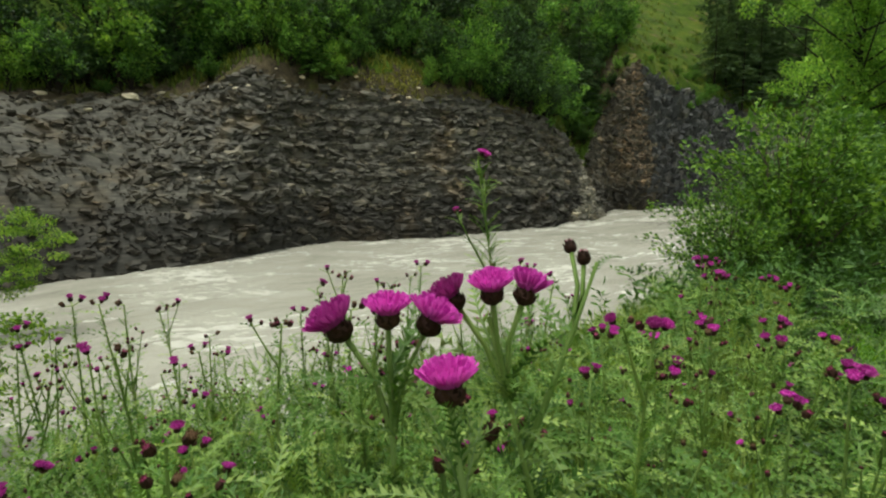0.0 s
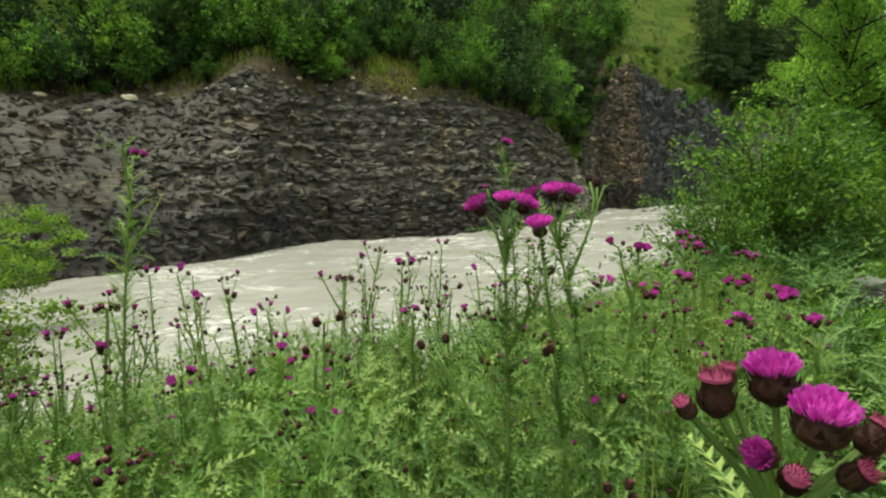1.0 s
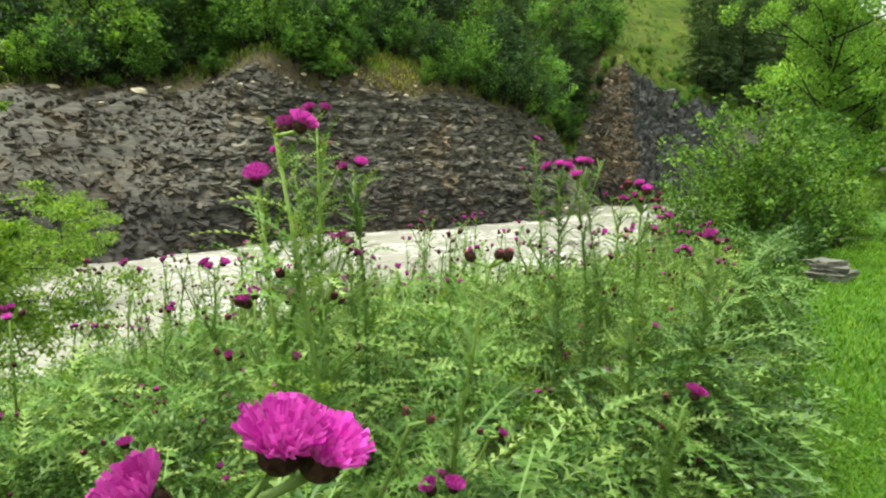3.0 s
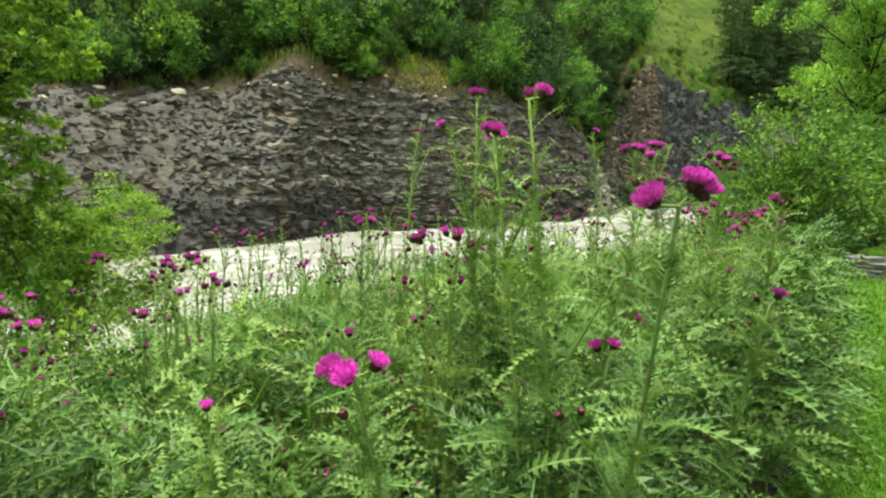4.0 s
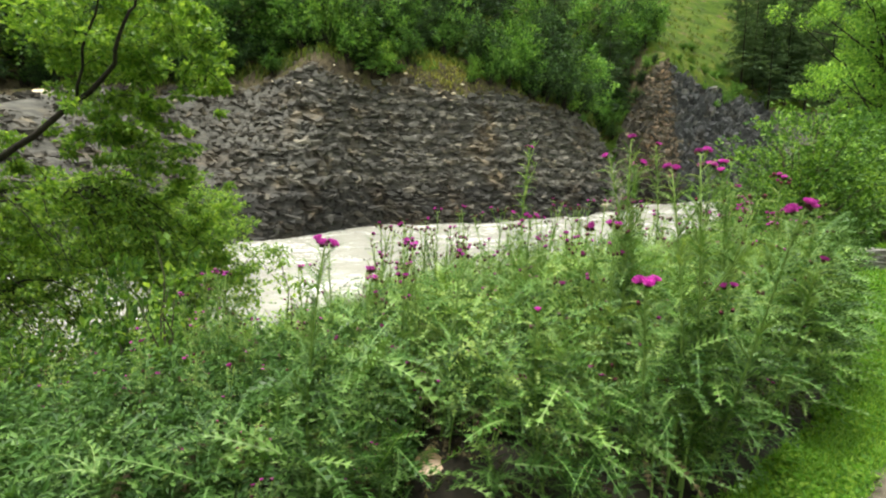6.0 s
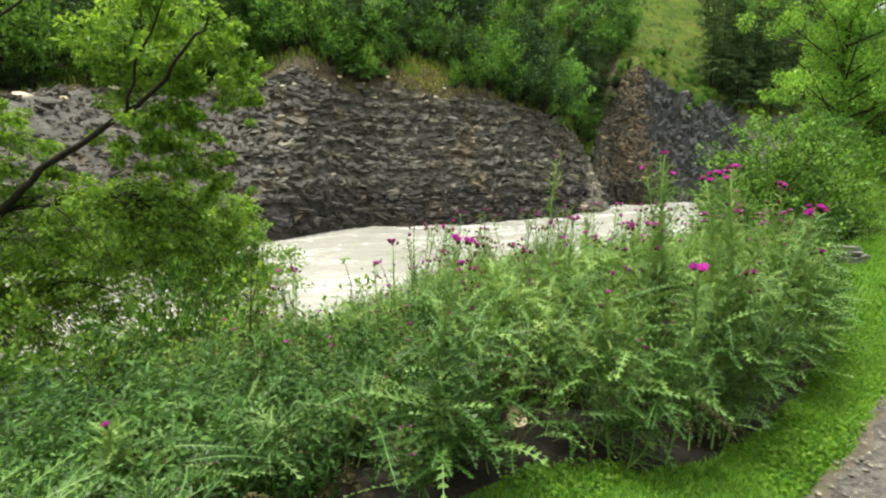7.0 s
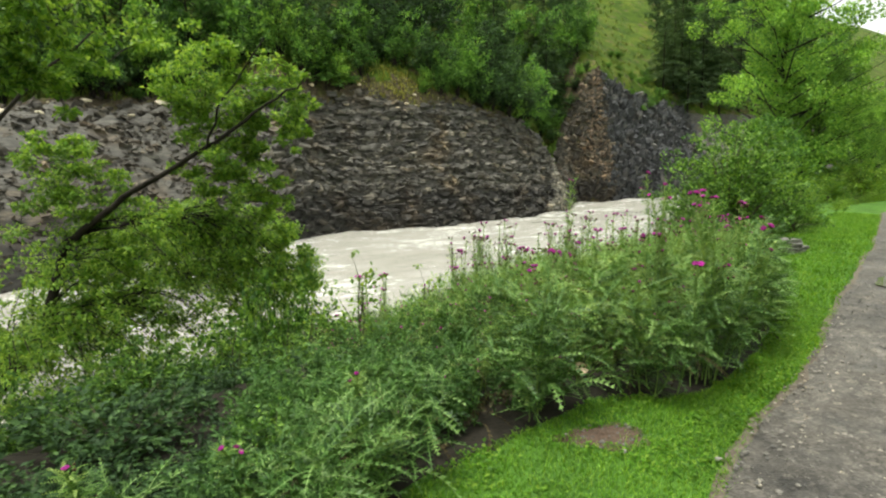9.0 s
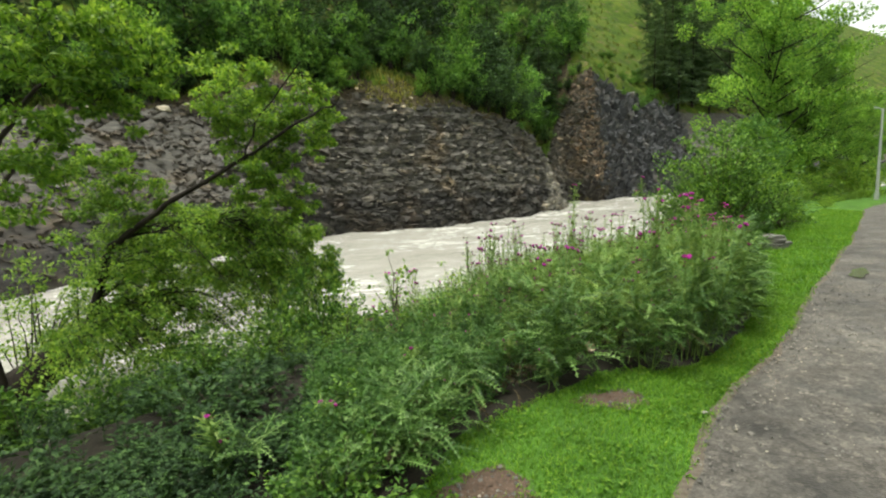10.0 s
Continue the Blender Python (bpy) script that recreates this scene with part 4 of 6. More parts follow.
BOUGH_SIDE = [(-5.9, 3.5, 1.71, 0.23), (-5.7, 3.5, 1.63, 0.24), (-5.4, 3.5, 1.53, 0.21), (-5.9, 3.5, 1.35, 0.28), (-5.6, 3.5, 1.27, 0.24), (-6.0, 3.5, 0.98, 0.26), (-5.2, 3.5, 1.28, 0.14), (-5.9, 3.5, 1.89, 0.12), (-5.6, 3.5, 1.92, 0.1), (-5.4, 3.5, 1.02, 0.17)]
BOUGH_LOW = [(-5.6, 4.0, 0.79, 0.27), (-5.1, 3.9, 0.92, 0.23), (-4.7, 3.8, 0.99, 0.27), (-4.3, 3.6, 1.12, 0.15), (-4.3, 3.7, 0.81, 0.26), (-3.9, 3.5, 0.89, 0.22), (-3.5, 3.4, 0.94, 0.19), (-3.2, 3.3, 0.81, 0.15), (-3.3, 3.3, 1.17, 0.09), (-3.4, 3.4, 0.62, 0.2), (-3.9, 3.5, 0.55, 0.24), (-4.9, 3.8, 0.6, 0.27), (-3.1, 3.3, 0.55, 0.15), (-3.0, 3.2, 0.35, 0.13), (-3.3, 3.3, 0.31, 0.16), (-3.7, 3.4, 0.28, 0.18), (-4.2, 3.6, 0.27, 0.2), (-4.7, 3.8, 0.31, 0.18), (-5.4, 4.0, 0.37, 0.23), (-6.2, 4.2, 0.43, 0.29), (-5.9, 4.1, 0.15, 0.2), (-2.9, 3.2, 0.12, 0.11)]
BOUGH_NEAR = [(-4.9, 0.3, 2.63, 0.16), (-4.8, 0.4, 2.75, 0.17), (-4.7, 0.6, 2.72, 0.17), (-4.5, 0.7, 2.81, 0.18), (-4.3, 0.9, 2.77, 0.19), (-4.1, 1.0, 2.59, 0.16), (-4.4, 0.8, 2.5, 0.18), (-4.6, 0.7, 2.49, 0.17), (-4.7, 0.5, 2.47, 0.17), (-4.9, 0.3, 2.37, 0.17), (-4.8, 0.4, 2.21, 0.15), (-4.6, 0.6, 2.26, 0.16), (-4.5, 0.8, 2.24, 0.12), (-5.0, 0.3, 2.04, 0.17), (-4.9, 0.4, 1.93, 0.14), (-4.8, 0.5, 1.96, 0.12), (-5.0, 0.3, 1.68, 0.16), (-4.9, 0.4, 1.64, 0.13), (-5.1, 0.2, 1.35, 0.16), (-4.2, 0.9, 2.37, 0.1), (-4.6, 0.7, 2.02, 0.09)]
BOUGH_MID = [(-4.0, 3.0, 2.0, 0.16), (-3.7, 3.0, 2.07, 0.15), (-3.4, 3.0, 2.13, 0.17), (-3.1, 3.0, 2.12, 0.15), (-2.9, 3.0, 2.03, 0.1), (-3.6, 3.0, 1.87, 0.12), (-3.2, 3.0, 1.89, 0.1), (-4.0, 3.0, 2.32, 0.15), (-3.6, 3.0, 2.33, 0.17), (-3.3, 3.0, 2.36, 0.16), (-4.2, 3.0, 1.52, 0.11), (-3.7, 3.0, 1.55, 0.13), (-3.4, 3.0, 1.59, 0.14), (-3.2, 3.0, 1.4, 0.11), (-3.5, 3.0, 1.29, 0.12), (-4.0, 3.0, 1.33, 0.1)]
BOUGH_FAR = [(-6.3, 11.0, -0.1, 0.22), (-6.8, 10.8, 0.1, 0.28), (-7.4, 10.8, 0.25, 0.3), (-8.0, 10.6, 0.3, 0.3), (-6.9, 10.8, -0.35, 0.25), (-7.6, 10.6, -0.3, 0.35), (-8.4, 10.4, -0.1, 0.4), (-8.0, 10.4, -0.8, 0.35), (-7.4, 10.4, -0.75, 0.25), (-7.0, 9.0, 0.1, 0.3), (-7.6, 9.2, -0.3, 0.3), (-8.6, 10.2, 0.4, 0.3), (-6.1, 10.8, 0.4, 0.3), (-6.5, 10.8, 0.75, 0.3), (-6.9, 10.8, 0.8, 0.3)]
BOUGH_OUT = [(-4.3, 5.5, 0.85, 0.33), (-3.9, 5.5, 0.62, 0.31), (-3.6, 5.4, 0.38, 0.29), (-3.4, 5.4, 0.05, 0.29), (-3.45, 5.4, -0.4, 0.29), (-3.7, 5.4, -0.1, 0.29), (-3.55, 5.4, -0.8, 0.26), (-4.1, 5.5, 0.2, 0.35), (-4.45, 5.5, 0.4, 0.35), (-3.75, 5.5, -0.35, 0.29), (-4.2, 5.5, -0.35, 0.35), (-4.65, 5.5, -0.1, 0.35), (-4.0, 5.4, -0.75, 0.33)]
cen, rad = [], []
spine = np.concatenate([L2, L3, L4, L5, L6, L8, L9])
spots = []
for many, masses in ((5, BOUGH_TIP), (4, BOUGH_MID), (5, BOUGH_UNDER), (7, BOUGH_SIDE), (5, BOUGH_LOW), (4, BOUGH_NEAR), (11, BOUGH_FAR), (6, BOUGH_OUT)):
    for x, y, z, r in masses:
        for q in range(many):
            p = np.array([x + lrng.normal(0, r * 0.75), y + lrng.normal(0, 0.28), z + lrng.normal(0, r * 0.5)])
            spots.append((p, r * lrng.uniform(0.45, 0.95)))
# unseen crown clumps added overhead to shade the bank below
for k in range(260):
    p = np.array([lrng.uniform(-9.5, -4.9), lrng.uniform(-2.2, 2.4), lrng.uniform(1.6, 5.0)])
    if p[0] + 0.5 * p[1] < -5.0:
        spots.append((p, lrng.uniform(0.3, 0.6)))
spots.sort(key=lambda s_: np.min(np.linalg.norm(spine - s_[0], axis=1)))
for p, r in spots:
    near = np.linalg.norm(spine - p, axis=1)
    s0 = spine[np.argmin(near)]
    th_ = 0.003 + 0.005 * min(1.0, near.min())
    wood.add(*tube(np.array([s0, (s0 + p) / 2 + [0, 0, 0.1 * near.min()], p]) - O, [th_, th_ * 0.7, 0.002], 4))
    spine = np.vstack([spine, p, (s0 + p) / 2 + [0, 0, 0.1 * near.min()]])
    cen.append(p - O)
    rad.append(r)
# long leafy sprays low over the water
low_wood = np.concatenate([L1[len(L1) // 2:], L2, L3[:len(L3) // 2], L5])
low_cen, low_rad = [], []
for k in range(226):
    if k >= 198:
        x, y, z = lrng.uniform(-6.1, -4.6), lrng.uniform(2.0, 3.2), lrng.uniform(-1.2, -0.5)
    elif k >= 185:
        x, y, z = lrng.uniform(-3.7, -2.95), lrng.uniform(2.8, 3.6), lrng.uniform(-0.75, 0.3)
    elif k > 135:
        x, z = lrng.uniform(-6.2, -3.1), lrng.uniform(-0.3, 0.75)
        y = float(interp(x, [(-5.2, 4.2), (-4.0, 3.4), (-2.8, 2.5)])) + lrng.normal(0, 0.4)
    elif k > 90:
        x, y, z = lrng.uniform(-5.6, -2.9), lrng.uniform(2.4, 4.0), lrng.uniform(-1.25, -0.1)
    elif k < 52:
        x, y, z = lrng.uniform(-5.6, -2.5), lrng.uniform(2.4, 4.7), lrng.uniform(-1.1, 0.95)
    else:
        x, y, z = lrng.uniform(-7.8, -5.0), lrng.uniform(3.9, 5.2), lrng.uniform(-1.3, 0.5)
    end = np.array([x, y, z])
    away = np.linalg.norm(low_wood - end + [1.0, 0, 0], axis=1)
    s0 = low_wood[np.argmin(away + 0.3 * lrng.random(len(away)))]
    ln = np.linalg.norm(end - s0)
    u = np.linspace(0, 1, 7)[:, None]
    line = s0 + (end - s0) * u + np.array([0, 0, 0.22 * ln]) * np.sin(np.pi * u) + lrng.normal(0, 0.03, (7, 3)) * u
    wood.add(*tube(line - O, 0.009 * (1.15 - u[:, 0]), 4))
    for w in np.linspace(0.3, 1.0, 8):
        p = np.array([np.interp(w, u[:, 0], line[:, q]) for q in range(3)])
        low_cen.append(p + lrng.normal(0, 0.09, 3) * [1.3, 1.3, 0.7] - O)
        low_rad.append(lrng.uniform(0.07, 0.17))
part("trunk", wood.mesh("trunk", M_BARK, True), leaning)
crown = Soup()
crown.add(*clumps(lrng, cen, rad, 74, 0.058, 1.6, 0.36))
crown.add(*clumps(lrng, low_cen, low_rad, 24, 0.055, 1.4, 0.5))
part("crown", crown.mesh("crown", M_LEAF), leaning)

# bank bushes: the tree's shade is put into their dark leaf colour
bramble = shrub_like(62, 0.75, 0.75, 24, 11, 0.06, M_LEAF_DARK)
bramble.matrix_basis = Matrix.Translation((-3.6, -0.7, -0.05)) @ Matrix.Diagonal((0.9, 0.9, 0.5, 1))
tagged(bramble, "low bush on the bank, leaf green darkened in place of shade", "bush", "low bushes under the leaning tree")
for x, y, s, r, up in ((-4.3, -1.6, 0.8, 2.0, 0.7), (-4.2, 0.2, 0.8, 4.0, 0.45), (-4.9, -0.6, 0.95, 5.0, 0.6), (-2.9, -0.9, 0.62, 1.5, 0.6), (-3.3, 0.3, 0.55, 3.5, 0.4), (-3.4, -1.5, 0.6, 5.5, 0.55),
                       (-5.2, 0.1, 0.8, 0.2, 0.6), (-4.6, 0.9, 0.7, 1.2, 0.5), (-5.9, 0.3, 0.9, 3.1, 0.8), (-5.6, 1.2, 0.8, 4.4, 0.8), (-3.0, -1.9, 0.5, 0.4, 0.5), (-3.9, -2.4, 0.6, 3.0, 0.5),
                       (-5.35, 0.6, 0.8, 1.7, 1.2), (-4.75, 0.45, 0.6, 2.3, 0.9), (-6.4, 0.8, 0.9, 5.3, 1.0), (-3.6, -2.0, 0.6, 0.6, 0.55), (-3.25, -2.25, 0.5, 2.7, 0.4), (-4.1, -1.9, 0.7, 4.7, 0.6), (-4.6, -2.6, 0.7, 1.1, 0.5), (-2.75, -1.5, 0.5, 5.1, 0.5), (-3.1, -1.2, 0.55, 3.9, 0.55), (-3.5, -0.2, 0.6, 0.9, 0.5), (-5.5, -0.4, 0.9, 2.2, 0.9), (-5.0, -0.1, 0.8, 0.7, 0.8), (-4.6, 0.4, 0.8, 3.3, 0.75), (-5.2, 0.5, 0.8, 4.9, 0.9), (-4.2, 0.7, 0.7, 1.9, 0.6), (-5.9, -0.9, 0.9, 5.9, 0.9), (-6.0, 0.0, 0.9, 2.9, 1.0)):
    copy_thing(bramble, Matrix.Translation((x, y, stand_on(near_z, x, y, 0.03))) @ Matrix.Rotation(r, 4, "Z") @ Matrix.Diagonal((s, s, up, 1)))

bank_bush = shrub_like(64, 0.9, 0.5, 18, 12, 0.055, M_SHRUB, "bush")
bank_bush.matrix_basis = Matrix.Translation((-3.4, 1.1, stand_on(near_z, -3.4, 1.1, 0.03)))
tagged(bank_bush, "loose mid-green leafy bush at the water's edge", "bush", "leafy bushes on the bank")
brng = np.random.default_rng(65)
for k in range(30):
    x = -6.2 + 3.9 * (k + brng.random()) / 30
    y = float(interp(x, NEAR_SHORE)) - brng.uniform(0.1, 1.7)
    z = stand_on(near_z, x, y, 0.03)
    h = min(max(0.25, float(interp(y, [(-1.0, 0.3), (0.5, 0.1), (2.0, -0.1)])) + 0.12 - z) / 0.9, 1.4) * brng.uniform(0.75, 1.1)
    copy_thing(bank_bush, Matrix.Translation((x, y, z)) @ Matrix.Rotation(brng.uniform(0, 6.28), 4, "Z") @ Matrix.Diagonal((0.9, 0.9, h, 1)))

for x, y, top in ((-3.3, 2.0, 0.55), (-3.05, 2.3, 0.5), (-2.8, 2.1, 0.35), (-2.6, 1.7, 0.2), (-3.1, 1.7, 0.4)):
    z = stand_on(near_z, x, y, 0.03)
    copy_thing(bank_bush, Matrix.Translation((x, y, z)) @ Matrix.Rotation(brng.uniform(0, 6.28), 4, "Z") @ Matrix.Diagonal((1.0, 1.0, (top - z) / 0.9, 1)))

# further left the darker bush is used, its tone standing in for shade
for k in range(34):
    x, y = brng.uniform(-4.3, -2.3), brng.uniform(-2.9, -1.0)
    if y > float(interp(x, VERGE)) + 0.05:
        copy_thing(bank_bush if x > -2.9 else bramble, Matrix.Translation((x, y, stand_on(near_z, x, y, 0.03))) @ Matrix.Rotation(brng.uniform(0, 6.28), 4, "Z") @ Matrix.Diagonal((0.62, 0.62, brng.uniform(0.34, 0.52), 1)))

sapling = shrub_like(63, 1.0, 0.2, 6, 5, 0.05, M_LEAF, "sapling")
sapling.matrix_basis = Matrix.Translation((-2.32, 0.57, stand_on(near_z, -2.32, 0.57, 0.03)))
tagged(sapling, "slender young sapling with small pale green leaves", "sapling")
for x, y, s in ((-1.75, 0.9, 0.8), (-2.75, 1.2, 0.75), (-3.1, 1.5, 0.8), (-3.5, 1.1, 0.9), (-3.9, 1.5, 0.9), (-4.3, 1.1, 0.85), (-3.3, 0.7, 0.6), (-4.7, 0.9, 0.9), (-5.2, 0.7, 0.9), (-3.0, 2.0, 1.0), (-3.7, 0.8, 0.65), (-4.1, 0.7, 0.7), (-2.6, 1.9, 0.75), (-5.6, 0.2, 0.9), (-2.9, 0.9, 0.5)):
    copy_thing(sapling, Matrix.Translation((x, y, stand_on(near_z, x, y, 0.03))) @ Matrix.Rotation(x * 7, 4, "Z") @ Matrix.Diagonal((s, s, s, 1)))

# ---- lamp pole far along the track ----
pole = new("pole")
pole.matrix_basis = Matrix.Translation((24.3, 18.9, 0.0))
tagged(pole, "slim grey metal pole beside the gravel track", "pole")
part("shaft", fast_mesh("shaft", *tube([(0, 0, -0.1), (0, 0, 2.4), (0, 0, 4.6)], [0.075, 0.06, 0.045], 10), M_POLE), pole)
part("collar", fast_mesh("collar", *tube([(0, 0, 0), (0, 0, 0.35), (0, 0, 0.36)], [0.11, 0.11, 0.07], 10), M_POLE), pole)
part("arm", fast_mesh("arm", *tube([(0, 0, 4.4), (-0.15, 0, 4.62), (-0.5, 0, 4.66)], [0.03, 0.03, 0.05], 8), M_POLE), pole)

# ---- thistles ----
trng = np.random.default_rng(71)


def spiny_leaf(rng, L, W, n=7, droop=0.5):
    """A pinnate thistle leaf along +x: pale midrib and pointed lobes turned up and down. Verts, triangles, material index."""
    s = np.linspace(0, 1, n + 1)
    mid = np.stack([L * s * (1 - 0.15 * droop * s), 0.04 * L * np.sin(s * 3 + rng.uniform(0, 3)), L * (0.35 * s - droop * s ** 2)], 1)
    half = 0.011 * L * (1 - 0.7 * s) + 0.0008
    left, right = mid + np.stack([0 * s, half, 0 * s], 1), mid - np.stack([0 * s, half, 0 * s], 1)
    V, F, I = [*left, *right], [], []
    for i in range(n):
        a, b, c_, d = i, i + 1, n + 1 + i, n + 2 + i
        F += [(a, c_, d), (a, d, b)]
        I += [1, 1]
        prof = (0.55 + 0.9 * s[i]) * (1.15 - s[i]) * 1.1
        for sign, e0, e1 in ((1, a, b), (-1, d, c_)):
            for k, (fwd, out, up) in enumerate(((0.55, 1.0, rng.uniform(-0.1, 0.45)), (0.1, 0.7, rng.uniform(0.2, 0.7)))):
                w = W * prof * out * rng.uniform(0.8, 1.2)
                tip = (mid[i] + mid[i + 1]) / 2 + np.array([fwd * w, sign * w, up * w])
                V.append(tip)
                if k == 0:
                    V.append((mid[i] * 0.45 + mid[i + 1] * 0.55) + np.array([0, sign * half[i], 0]))
                    F.append((e0, len(V) - 1, len(V) - 2) if sign > 0 else (len(V) - 1, e1, len(V) - 2))
                else:
                    V.append((mid[i] + mid[i + 1]) / 2 + np.array([0, sign * half[i], 0]))
                    F.append((e0, len(V) - 1, len(V) - 2) if sign > 0 else (len(V) - 1, e1, len(V) - 2))
                I.append(0)
    return np.array(V), np.array(F), np.array(I)


LEAVES = [spiny_leaf(trng, 1.0, w, 9, d) for w, d in ((0.125, 0.3), (0.145, 0.5), (0.12, 0.2), (0.14, 0.65), (0.15, 0.4), (0.125, 0.12))]
LEAVES_SMALL = [spiny_leaf(trng, 1.0, w, 4, d) for w, d in ((0.2, 0.3), (0.24, 0.5), (0.18, 0.1), (0.22, 0.6))]


def leaf_turn(az_, pitch, roll):
    return np.array((Matrix.Rotation(az_, 3, "Z") @ Matrix.Rotation(-pitch, 3, "Y") @ Matrix.Rotation(roll, 3, "X")))


def put_leaf(soup, rng, p, az_, pitch, size, small=False, fine=False):
    v, f, i = (LEAVES_SMALL if small and not fine else LEAVES)[rng.integers(4 if small else 6)]
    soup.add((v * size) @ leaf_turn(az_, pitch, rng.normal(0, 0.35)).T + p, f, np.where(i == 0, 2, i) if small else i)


def involucre_soup(r, h, sides=9, bracts=46):
    """Egg of dark spiny bracts."""
    rng = np.random.default_rng(81)
    soup = Soup()
    t = np.linspace(0, 1, 6 if sides > 6 else 4)
    prof = np.interp(t, [0, 0.2, 0.4, 0.6, 0.8, 1], [0.35, 0.82, 1.0, 0.95, 0.8, 0.66])
    soup.add(*tube(np.stack([0 * t, 0 * t, h * t], 1), r * prof, sides))
    for k in range(bracts):
        u = (k % 6 + rng.random() * 0.4) / 6.5
        ang = k * 2.4
        rr = r * np.interp(u, t, prof)
        d, s = np.array([np.cos(ang), np.sin(ang), 0]), np.array([-np.sin(ang), np.cos(ang), 0])
        b = d * rr * 0.98 + [0, 0, h * u]
        soup.add([b + s * r * 0.2, b - s * r * 0.2, b + d * r * rng.uniform(0.12, 0.4) + [0, 0, h * 0.34]], [(0, 1, 2)])
    return soup


def floret_soup(r, z0, length, n, spread, seed, soup=None, index=0, fine=True):
    """A brush of thin florets over a rounded heart."""
    rng = np.random.default_rng(seed)
    soup = soup or Soup()
    t = np.linspace(0, 1, 4)
    soup.add(*tube(np.stack([0 * t, 0 * t, z0 + length * 0.7 * t], 1), r * np.array([0.8, 1.1, 1.05, 0.5]) * (0.9 + spread * 0.4), 9 if fine else 6), index)
    for k in range(n):
        u = math.sqrt((k + 0.5) / n)
        ang = k * 2.39996
        out = u * spread
        d = np.array([np.cos(ang) * math.sin(out), np.sin(ang) * math.sin(out), math.cos(out)])
        b = np.array([np.cos(ang) * r * 0.8 * u, np.sin(ang) * r * 0.8 * u, z0])
        s = np.cross(d, rng.normal(size=3))
        s /= np.linalg.norm(s)
        tip = b + d * length * rng.uniform(0.85, 1.12) + [0, 0, 0.1 * length]
        m_ = b + d * length * 0.6
        w = length * (0.055 if fine else 0.13)
        if fine:
            soup.add([b - s * w * 0.6, b + s * w * 0.6, m_ + s * w, m_ - s * w, tip + s * w * 1.6, tip - s * w * 1.6], [(0, 1, 2), (0, 2, 3), (3, 2, 4), (3, 4, 5)], index)
        else:
            soup.add([b, tip + s * w * 1.4, tip - s * w * 1.4], [(0, 1, 2)], index)
    return soup


ME_INV = involucre_soup(0.0115, 0.018).mesh("involucre", M_BRACT)
ME_BUD = involucre_soup(0.0105, 0.021).mesh("bud_involucre", M_BRACT)
ME_FLO = [floret_soup(0.0095, 0.0155, 0.0185, 190, sp, 90 + k).mesh("floret_tuft", M_FLORET) for k, sp in enumerate((1.15, 1.0, 0.8))]
ME_TIP = floret_soup(0.0055, 0.018, 0.006, 40, 0.3, 95).mesh("bud_tip", M_FLORET_RED)
ME_DRY = floret_soup(0.008, 0.018, 0.011, 50, 0.7, 96).mesh("dry_florets", M_SPENT)
# simpler heads for the plants further in
SIMPLE = {"open": [floret_soup(0.0085, 0.019, 0.0155, 46, sp, 70 + k, involucre_soup(0.0115, 0.022, 6, 14), 1, False).mesh("flower_head", [M_BRACT, M_FLORET]) for k, sp in enumerate((0.95, 0.8, 0.55))],
          "bud": [floret_soup(0.0062, 0.016, 0.009, 12, 0.5, 75, involucre_soup(0.0105, 0.021, 6, 10), 1, False).mesh("flower_bud", [M_BRACT, M_BUD_TIP])],
          "dry": [floret_soup(0.008, 0.017, 0.01, 18, 0.7, 76, involucre_soup(0.0105, 0.021, 6, 14), 1, False).mesh("flower_bud", [M_BRACT, M_SPENT])]}


def head(parent, p, d, kind, s, rng, simple=False):
    """A flower head at p that faces along d."""
    q = Vector(d).to_track_quat("Z", "Y").to_matrix().to_4x4()
    name = "flower_head" if kind == "open" else "flower_bud"
    ob = new(name, SIMPLE[kind][rng.integers(len(SIMPLE[kind]))] if simple else (ME_INV if kind == "open" else ME_BUD))
    ob.parent = parent
    ob.matrix_basis = Matrix.Translation(p) @ q @ Matrix.Diagonal((s, s, s, 1))
    if not simple:
        me = {"open": ME_FLO[rng.integers(3)], "bud": ME_TIP, "dry": ME_DRY}[kind]
        part("floret_tuft", me, ob, {"open": "magenta brush of florets", "bud": "pink tip of an unopened bud", "dry": "brown withered florets"}[kind])
    return ob


